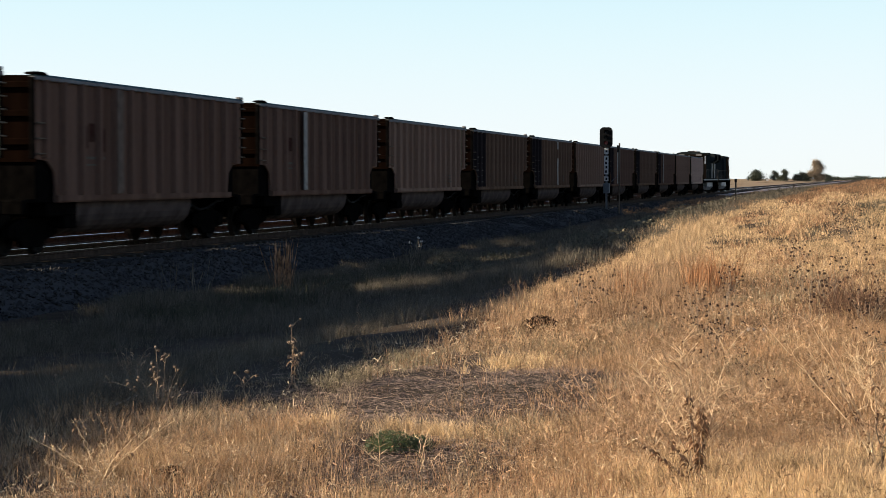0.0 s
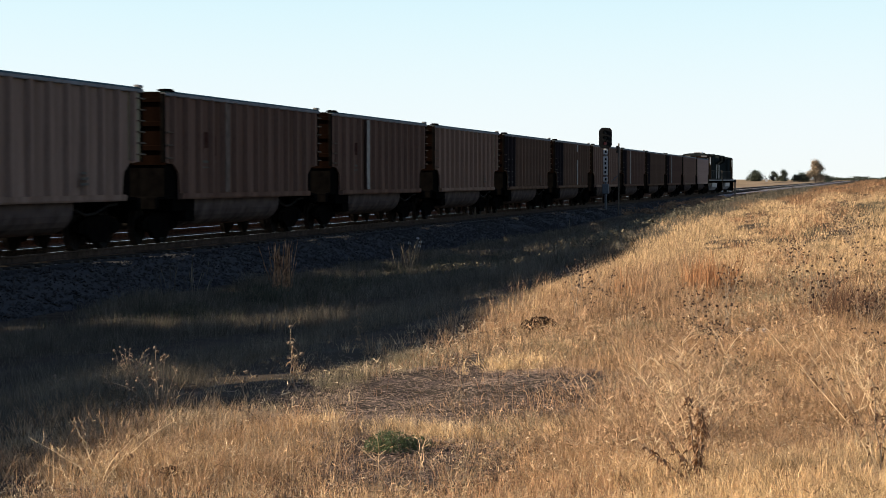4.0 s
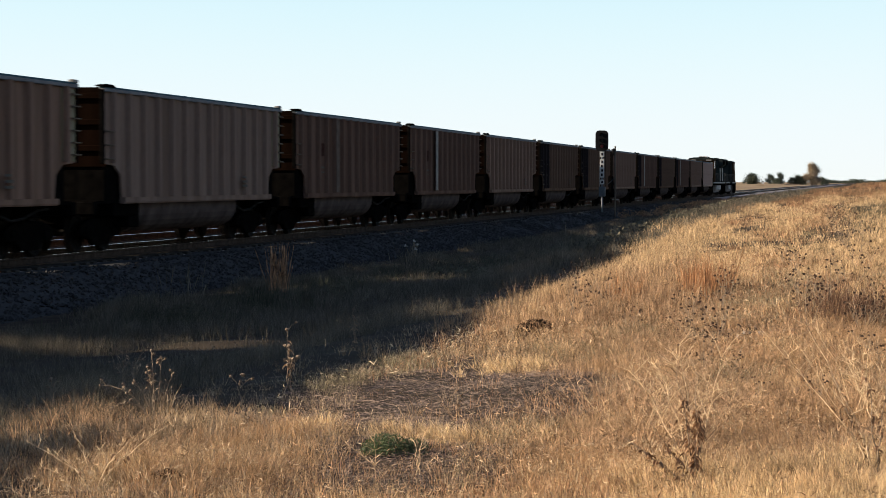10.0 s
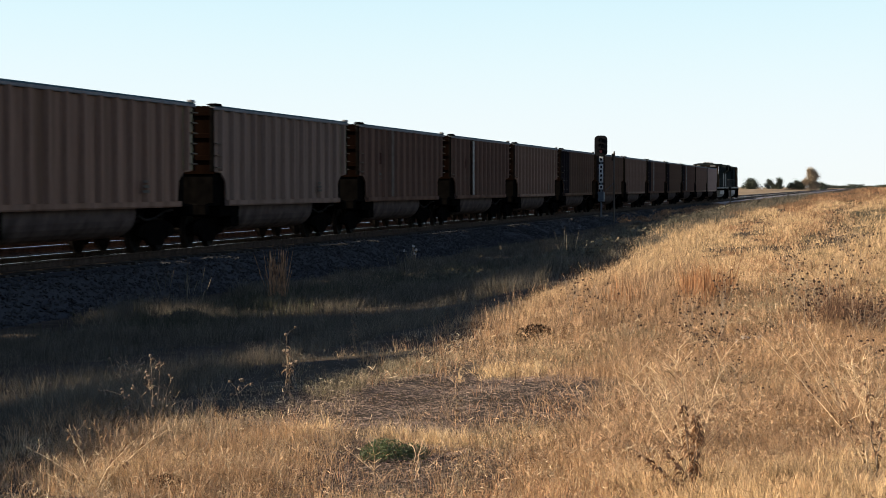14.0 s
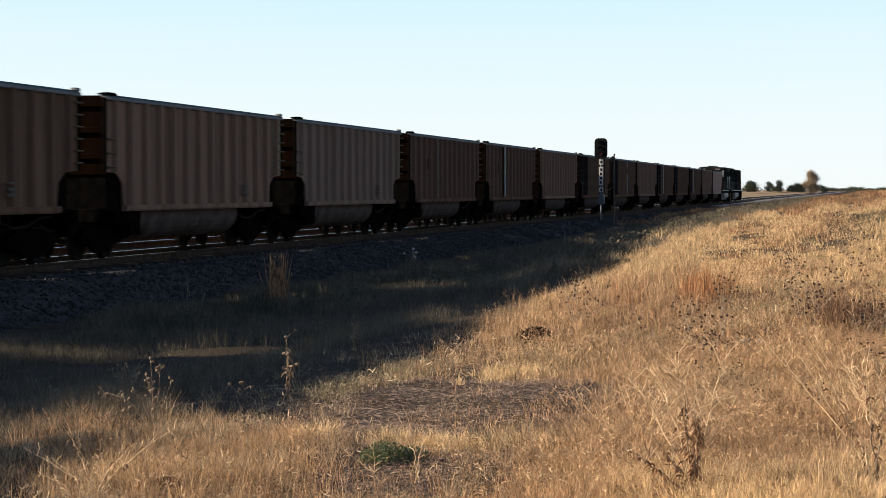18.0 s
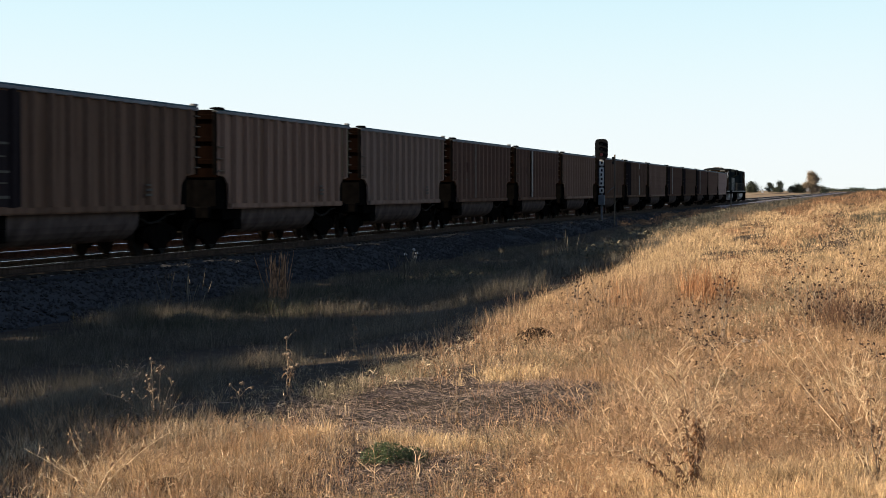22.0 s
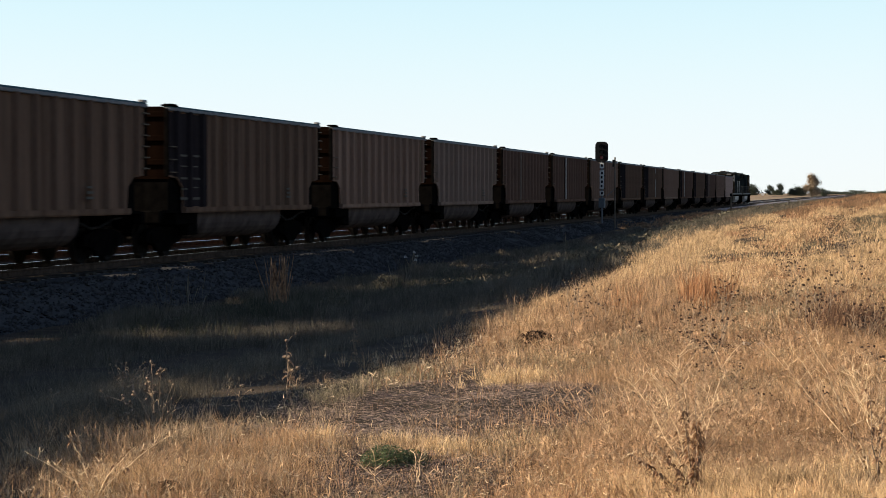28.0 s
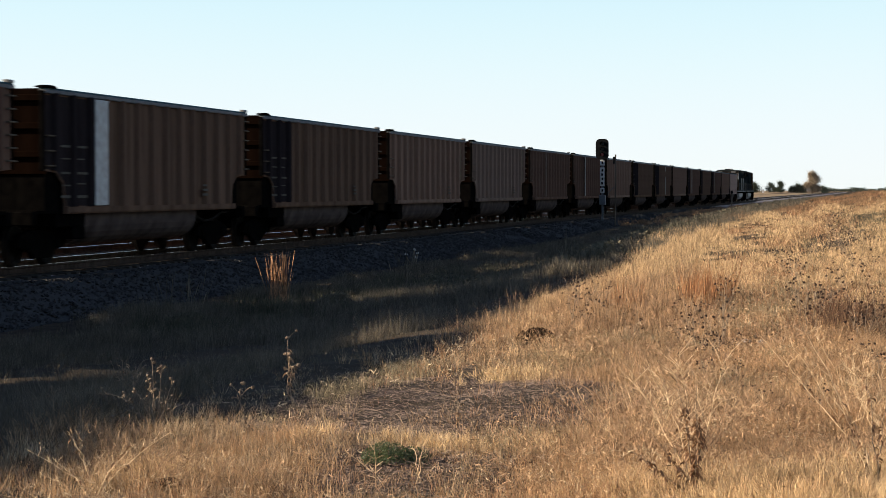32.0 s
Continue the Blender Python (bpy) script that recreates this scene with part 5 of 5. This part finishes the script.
def branching_weed(x, y, stems, leaf_mat, seed, label):
    """A dead weed with leafy stems and fine bleached twigs above; stems: lean across, lean along, height, leaves, twigs."""
    r = random.Random(seed)
    plant = empty("branching_weed", label, "dried weed", "dried weeds of the meadow", pose(x, y, float(ground_z(x, y))))
    for lean_x, lean_y, h, leaves, twigs in stems:
        line = [Vector((r.uniform(-.03, .03), r.uniform(-.03, .03), -.03))]
        for k in range(1, 9):
            f = k / 8
            line.append(Vector((lean_x * f ** 1.2 + r.uniform(-.010, .010), lean_y * f + r.uniform(-.010, .010), h * f ** .92)))

        def along(f):
            i = min(7, int(f * 8))
            return line[i].lerp(line[i + 1], f * 8 - i)
        stem = part("stalk", tube(line, [.0042 - .0004 * k for k in range(9)], 5), PALESTALK if leaves < 12 else STALK, plant)
        fine = bmesh.new()
        for _ in range(twigs):
            p, q, ln = along(r.uniform(.30, .99)), r.uniform(0, math.tau), h * r.uniform(.06, .20)
            e = p + Vector((math.cos(q) * ln, math.sin(q) * ln * .6, ln * r.uniform(.3, 1.3)))
            k = p.lerp(e, .5) + Vector((r.uniform(-.01, .01), 0, ln * .1))
            tube([p, k, e], [.0019, .0016, .0012], 4, fine)
            for _ in range(2):
                d = k.lerp(e, r.random())
                tube([d, d + Vector((r.uniform(-.03, .03), r.uniform(-.02, .02), r.uniform(.005, .04)))], [.0010, .0007], 3, fine)
        tagged(part("twig_spray", fine, TWIG if leaves > 12 else PALESTALK, stem, "fine dry twigs"), kind="stuff")
        if leaves:
            lb = bmesh.new()
            for _ in range(leaves * 3 // 2):
                curled_leaf(r.uniform(.024, .052), lb, along(r.uniform(.04, .72) if leaves > 12 else r.uniform(.1, .95)), r.uniform(0, math.tau))
            tagged(part("foliage", lb, leaf_mat, plant, "curled dark brown dead leaves"), kind="stuff")
    return plant


branching_weed(-.80, 10.15, ((-.10, .05, .64, 34, 14), (.01, .0, .58, 52, 10), (.03, .1, .50, 34, 10), (-.37, .0, .30, 30, 5), (-.22, .05, .36, 24, 6), (-.22, .15, .70, 4, 22), (-.34, .2, .62, 3, 20), (.12, .2, .70, 4, 18), (-.10, .25, .76, 3, 22)),
               DARKLEAFY, 41, "tall dead weed with curled dark leaves and bleached twigs")
branching_weed(.07, 10.35, ((-.46, .1, .62, 8, 8), (-.36, .2, .76, 4, 8), (-.06, .1, .58, 12, 7), (.06, .0, .62, 14, 8), (-.20, .0, .46, 8, 6)),
               DARKLEAFY, 42, "leaning dead weed of bleached forking stems in grass")
branching_weed(-2.47, 11.55, ((.03, .0, .27, 0, 3), (-.05, .1, .2, 0, 2)), DARKLEAFY, 43, "single bent bleached stalk in short grass")
branching_weed(-4.15, 10.9, ((-.2, .1, .34, 4, 8), (.22, .0, .30, 4, 8), (-.42, .0, .26, 3, 7), (.4, .1, .36, 3, 8)), DARKLEAFY, 44, "low weed of bleached leaning stalks by the ditch")
# seed-headed weeds over the slope
for x, y, turn, scale, of in ((-.52, 22.3, 40, 1.0, d4), (-.36, 22.0, 200, .9, d3), (.02, 20.2, 310, .85, d4), (.16, 20.6, 75, .8, d3), (.14, 16.9, 140, .7, d4), (-.39, 38.2, 20, 1.1, d4), (-1.67, 20.8, 100, .8, d3), (-1.32, 18.6, 265, .75, d4),
                              (-1.38, 21.1, 15, .9, d1), (-1.25, 16.4, 190, .6, d3), (-3.04, 23.0, 50, .75, d4), (-2.85, 23.4, 230, .8, d3), (-.69, 14.1, 330, .55, d2), (-2.9, 14.6, 10, .42, d2), (-1.55, 19.9, 160, .7, d4), (-.15, 23.6, 280, .9, d1)):
    p = copy_thing(of, pose(x, y, float(ground_z(x, y)), 0, 0, turn))
    p.matrix_basis = pose(x, y, float(ground_z(x, y)), 0, 0, turn) @ Matrix.Scale(scale, 4)


def dry_shrub(x, y, height, spread, twigs, seed, mat, label):
    """A bare shrub of forking pale twigs."""
    r = random.Random(seed)
    shrub = empty("dry_shrub", label, "shrub", "bare shrubs of the meadow", pose(x, y, float(ground_z(x, y))))
    for _ in range(twigs):
        a, bm = r.uniform(0, math.tau), bmesh.new()
        p, d, rad = Vector((r.uniform(-.05, .05), r.uniform(-.05, .05), -.02)), Vector((math.cos(a) * spread, math.sin(a) * spread, 1)).normalized(), .0026
        line = [p]
        for k in range(7):
            p = p + d * height / 6
            d = (d + Vector((r.uniform(-.3, .3), r.uniform(-.3, .3), r.uniform(-.12, .15)))).normalized()
            line.append(p)
            if k > 1:
                for _ in range(3):
                    e = p + Vector((r.uniform(-1, 1), r.uniform(-1, 1), r.uniform(.1, 1))).normalized() * height * r.uniform(.08, .2)
                    tube([p, e], [.0015, .0010], 4, bm)
        tube(line, [max(.0014, rad - .0003 * k) for k in range(len(line))], 5, bm)
        part("branch", bm, mat, shrub)
    return shrub


dry_shrub(-.02, 13.4, .62, .9, 9, 21, PALESTALK, "bare shrub of bleached forking twigs in grass")
dry_shrub(.25, 12.6, .60, .7, 7, 22, PALESTALK, "bare shrub of bleached forking twigs in grass")
dry_shrub(-1.35, 12.6, .46, .8, 14, 23, PALESTALK, "bare straw-coloured shrub of fine twigs")
dry_shrub(-1.0, 13.2, .45, .8, 12, 24, PALESTALK, "bare straw-coloured shrub of fine twigs")
dry_shrub(-1.12, 11.5, .62, .55, 22, 27, TWIG, "reddish-brown bare bush of fine twigs in grass")
dry_shrub(-.92, 11.9, .60, .6, 20, 28, TWIG, "reddish-brown bare bush of fine twigs in grass")
dry_shrub(-1.42, 12.1, .50, .8, 18, 29, TWIG, "reddish-brown bare bush of fine twigs in grass")
dry_shrub(.22, 12.2, .52, .6, 6, 30, PALESTALK, "bare shrub of bleached forking twigs in grass")
dry_shrub(-4.05, 11.4, .32, .7, 8, 31, TWIG, "bushy shrub of brown twigs by the ditch")
dry_shrub(-3.85, 11.25, .28, .8, 9, 32, TWIG, "bushy shrub of brown twigs by the ditch")
dry_shrub(-4.6, 12.3, .30, 1.1, 10, 33, TWIG, "low bare shrub of brown twigs by the ditch")
dry_shrub(-4.3, 11.0, .30, 1.2, 5, 25, PALESTALK, "low bare shrub of bleached twigs by the ditch")
dry_shrub(-2.62, 11.3, .30, .4, 2, 26, PALESTALK, "single bleached bent stalks in short grass")


def leaf_cloud(name, n, size, shape, mat, seed):
    """Many small leaves filling a shape: shape(r) gives a random place."""
    r = random.Random(seed)
    co, faces = [], []
    for k in range(n):
        p = Vector(shape(r))
        u = Vector((r.gauss(0, 1), r.gauss(0, 1), r.gauss(0, 1))).normalized()
        w = u.orthogonal().normalized()
        s = size * r.uniform(.6, 1.4)
        b = len(co)
        co += [p - u * s, p - w * s * .45, p + u * s, p + w * s * .45]
        faces.append((b, b + 1, b + 2, b + 3))
    me = bpy.data.meshes.new(name)
    me.from_pydata([tuple(v) for v in co], [], faces)
    me.materials.append(mat)
    return me


def far_sage(n):
    r = random.Random(51)
    spots = []
    for _ in range(n):
        y = r.uniform(48, 150)
        lo = max(3.4, 7.2 - .030 * y)
        a = r.uniform(lo, min(11, lo + 4.5))
        spots.append((-a, y, float(ground_z(-a, y)), r.uniform(.2, .48)))

    def shape(q):
        x, y, z, s = q.choice(spots)
        t, f, e = q.uniform(0, math.tau), q.random() ** .4, math.acos(q.random())
        return (x + s * 1.3 * f * math.cos(t) * math.sin(e), y + s * 1.6 * f * math.sin(t) * math.sin(e), z + s * .85 * f * math.cos(e))
    me = leaf_cloud("far_brush", n * 130, .05, shape, SAGE, 52)
    return tagged(new("far_brush", me), "grey-green low brush along the far ditch bank", "brush", kind="stuff")


far_sage(430)


def bank_brush(n):
    r = random.Random(61)
    spots = []
    for _ in range(n):
        a, y = r.uniform(7.5, 15.2), r.uniform(130, 300)
        spots.append((-a, y, float(ground_z(-a, y)), r.uniform(.18, .5) * (1.25 if r.random() < .15 else .8)))

    def shape(q):
        x, y, z, s = q.choice(spots)
        t, f, e = q.uniform(0, math.tau), q.random() ** .4, math.acos(q.random())
        return (x + s * 1.6 * f * math.cos(t) * math.sin(e), y + s * 2.4 * f * math.sin(t) * math.sin(e), z + s * .8 * f * math.cos(e))
    me = leaf_cloud("bank_sage", n * 110, .055, shape, HILLBROWN, 62)
    return tagged(new("bank_sage", me), "brown dry brush covering the far trackside bank", "brush", kind="stuff")


bank_brush(420)


def mound(rx, ry, rz):
    def shape(r):
        a, f = r.uniform(0, math.tau), r.random() ** .4
        e = math.acos(r.random())
        return (rx * f * math.cos(a) * math.sin(e), ry * f * math.sin(a) * math.sin(e), rz * f * math.cos(e) + .01)
    return shape


for k in range(7):
    x, y = -1.0 + .16 * math.sin(k * 2.4) + .05 * k - .15, 20.84 + .14 * math.cos(k * 1.9)
    bm = bmesh.new()
    bmesh.ops.create_icosphere(bm, subdivisions=1, radius=.035)
    for v in bm.verts:
        v.co = Vector((v.co.x * 1.5, v.co.y, v.co.z * .6)) * random.uniform(.8, 1.2)
    tagged(part("pale_stone", bm, LITTER if k % 2 else WHITE, None, at=pose(x, y, float(ground_z(x, y)) + .015, 0, 0, 40 * k)), "small bleached pale stone lying in grass", "stone", "pale stones in the grass")

green = empty("green_bush", "low dark green leafy bush in dry grass", "bush", at=pose(-2.82, 12.25, float(ground_z(-2.82, 12.25))))
part("foliage", leaf_cloud("foliage", 1500, .009, mound(.17, .15, .13), BUSHGREEN, 31), None, green)
part("foliage", leaf_cloud("foliage", 700, .009, mound(.12, .1, .10), BUSHGREEN, 32), None, green, at=pose(.16, .05, 0))
for k in range(5):
    part("stem", tube([(0, 0, -.02), (.06 * math.cos(k * 1.3), .06 * math.sin(k * 1.3), .1)], .003, 4), STALK, green)

# dark leaves added where the straw mound has a shaded cavity
hollow = empty("hollow_shade_clump", "dark leaf clump added for the shaded hollow in straw", "bush", at=pose(-3.76, 11.0, float(ground_z(-3.76, 11.0))))
part("foliage", leaf_cloud("foliage", 1500, .008, mound(.13, .10, .09), DEADBUSH, 35), None, hollow)
part("stem", tube([(0, 0, -.03), (.02, .03, .08)], .005, 5), STALK, hollow)

def sagebrush(x, y, wide, high, seed):
    r = random.Random(seed)
    bush = empty("sagebrush", "soft grey-green sagebrush mound in the trackside ditch", "bush", "sagebrush of the ditch", pose(x, y, float(ground_z(x, y))))
    for k in range(3):
        part("foliage", leaf_cloud("foliage", 1100, .022, mound(wide * r.uniform(.5, .8), wide * r.uniform(.6, .9), high * r.uniform(.7, 1.0)), SAGE, seed * 5 + k), None, bush, at=pose(r.uniform(-.4, .4) * wide, r.uniform(-.4, .4) * wide, 0))
    for k in range(4):
        part("stem", tube([(0, 0, -.04), (.3 * wide * math.cos(k * 1.7), .3 * wide * math.sin(k * 1.7), high * .6)], .008, 5), STALK, bush)


for k, (x, y, wide, high) in enumerate(((-11.2, 57.0, .95, .55), (-10.2, 60.0, .8, .5), (-11.6, 50.5, .7, .45), (-10.3, 40.5, .6, .40), (-11.8, 35.8, .55, .36), (-8.4, 62.0, .8, .5), (-9.3, 70.0, .9, .5), (-7.6, 76.0, .9, .5))):
    sagebrush(x, y, wide, high, 70 + k)

tuft = empty("white_tufted_weed", "small weed with bright white seed tufts beside the ballast", "dried weed", at=pose(-14.9, 69.0, float(ballast_z(-14.9, 69.0)) - .02))
for k, (dx, h) in enumerate(((0, .50), (.10, .38), (-.30, .34), (.05, .24))):
    stem = part("stalk", tube([(dx * .4, 0, 0), (dx, 0, h)], .008, 5), STALK, tuft)
    part("seed_tuft", leaf_cloud("seed_tuft", 60, .022, mound(.05, .05, .08), WHITE, 90 + k), None, stem, "white seed tuft", at=pose(dx, 0, h))

tumble = empty("dead_bush", "small dark dead bush on the sunlit slope", "bush", at=pose(-3.45, 22.2, float(ground_z(-3.45, 22.2))))
part("foliage", leaf_cloud("foliage", 2200, .011, mound(.23, .19, .15), DEADBUSH, 33), None, tumble)
part("stem", tube([(0, 0, -.03), (.02, .03, .12)], .006, 5), STALK, tumble)


# ---------------------------------------------------------------- distance
def tree(name, x, y, height, width, mat, seed, label, leaves=900, stems=2):
    z = float(ground_z(x, y))
    r = random.Random(seed)
    t = empty(name, label, "tree", "trees along the horizon", pose(x, y, z))
    trunk = bmesh.new()
    tube([(0, 0, -.3), (.1, .1, height * .3), (.2, 0, height * .62), (.1, -.1, height * .9)], [height * .03, height * .024, height * .015, height * .004], 8, trunk)
    part("trunk", trunk, BARK, t)
    clumps = []
    for k in range(9):
        a, f = r.uniform(0, math.tau), .12 + .82 * (k + r.random()) / 9
        reach = width * .5 * math.sin(math.pi * min(.97, .30 + f * .66)) * r.uniform(.55, 1.0)
        tip = Vector((reach * math.cos(a), reach * math.sin(a), height * min(.96, f + .06)))
        part("limb", tube([(.1, 0, height * f * .72), tip * .6 + Vector((0, 0, height * f * .3)), tip], [height * .011, height * .007, height * .003], 6), BARK, t)
        clumps.append((tip, width * r.uniform(.14, .24)))
        clumps.append((tip * .55 + Vector((0, 0, height * f * .42)), width * r.uniform(.12, .2)))

    for k in range(6):
        clumps.append((Vector((0, 0, height * (.16 + .70 * k / 5))), width * (.30 - .02 * k)))

    def shape(q):
        p, s = q.choice(clumps)
        v = Vector((q.gauss(0, .68), q.gauss(0, .68), q.gauss(0, .55)))
        return p + v * s
    part("crown", leaf_cloud("crown", leaves * 5, width * .036, shape, mat, seed + 1), None, t)
    return t


def at_bearing(px, reach):
    """Plan place on a far line of sight; px counts leftwards from the track's vanishing point."""
    a = px * .98 * reach / 3700
    return -a, (reach - .1977 * a) / .9803


for px, reach, h, w, mat, words, leaves in (
        (93, 1300, 12.9, 8.8, TREELEAF, "tall autumn-tinted tree standing on the horizon", 3000), (199, 1300, 5.6, 9.4, DARKLEAF, "dark round-crowned tree on the horizon", 900),
        (168, 1300, 6.2, 5.2, DARKLEAF, "dark round-crowned tree on the horizon", 700), (162, 1320, 4.6, 4.6, DARKLEAF, "dark small tree on the horizon", 500),
        (149, 1300, 6.9, 5.6, DARKLEAF, "dark round-crowned tree on the horizon", 800), (153, 1290, 3.4, 6.0, DARKLEAF, "dark low tree on the horizon", 500),
        (129, 1300, 4.2, 5.5, DARKLEAF, "dark low tree on the horizon", 500), (118, 1300, 5.0, 7.0, DARKLEAF, "dark broad tree on the horizon", 700),
        (108, 1310, 5.2, 6.5, DARKLEAF, "dark broad tree on the horizon", 700), (74, 1350, 4.6, 6.5, DARKLEAF, "dark broad tree on the horizon", 600), (213, 1400, 2.6, 3.5, DARKLEAF, "dark low tree on the horizon", 300)):
    x, y = at_bearing(px, reach)
    tree("tree", x, y, h, w, mat, int(px * 7), words, leaves)


def far_woods():
    r = random.Random(77)

    def shape(q):
        px = q.uniform(-60, 80)
        x, y = at_bearing(px, 2300)
        return (x + q.gauss(0, 3), y + q.uniform(-30, 30), 0.6 + q.random() * (2.6 + 1.2 * math.sin(px * .11) + 1.0 * math.sin(px * .37)))
    me = leaf_cloud("far_woods", 5000, .7, shape, DARKLEAF, 78)
    return tagged(new("far_woods", me), "dark low woods along the far horizon", "woods", kind="stuff")


far_woods()
x, y = at_bearing(180, 1280)
shed = empty("white_shed", "small white shed among the far trees", "shed", at=pose(x, y, float(ground_z(x, y))))
part("wall", boxes((-.7, .7, -.8, .8, -.2, 1.6)), WHITE, shed)
part("roof", prism(((-.85, 1.6), (.85, 1.6), (0, 2.2)), -.95, .95, "y"), GALV, shed)

# ---------------------------------------------------------------- loose ballast stones on the near bank
def loose_stones(n, near, far):
    y = rng.uniform(near, far, n)
    x = -rng.uniform(14.7, 16.6, n)
    p = np.stack([x, y, ballast_z(x, y) + .012], 1)
    s = (rng.uniform(.022, .055, n) * (1.0 if near < 100 else 1.5))[:, None, None]
    octa = np.array([[1, 0, 0], [-1, 0, 0], [0, 1, 0], [0, -1, 0], [0, 0, .7], [0, 0, -.7]], float)
    co = (p[:, None] + octa[None] * s * rng.uniform(.6, 1.3, (n, 6, 1)) + rng.normal(0, .25, (n, 6, 3)) * s).reshape(-1, 3)
    f = np.array([[0, 2, 4], [2, 1, 4], [1, 3, 4], [3, 0, 4], [2, 0, 5], [1, 2, 5], [3, 1, 5], [0, 3, 5]])
    faces = (f[None] + np.arange(n)[:, None, None] * 6).reshape(-1, 3)
    me = bpy.data.meshes.new("ballast_stones")
    me.from_pydata(co.tolist(), [], faces.tolist())
    me.materials.append(SHADED_BALLAST)
    return tagged(new("ballast_stones", me), "loose grey crushed stones on the ballast bank", "stones", kind="stuff")


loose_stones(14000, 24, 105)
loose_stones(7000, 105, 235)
railway_track("track_near", TRACK, "near railway track with worn steel rails on ties", 200)
railway_track("track_far", FAR_TRACK, "second empty railway track behind the coal train", 60)


# ---------------------------------------------------------------- what moves
def motions():
    for thing, centre in TRAIN:
        flip = 180 if thing is CAB_BACK else 0
        walk(thing, [(t, pose(TRACK, centre + SPEED * (t - 9), 0, 0, 0, flip)) for t in (0, 8, 16, 24, 32)])
    for wheel, base, radius in WHEELS:
        turn = -1 if wheel.parent.parent is not CAB_BACK else 1
        step = math.degrees(SPEED / radius) * .32
        walk(wheel, [(k * .32, pose(*base, turn * step * k)) for k in range(101)])


motions()
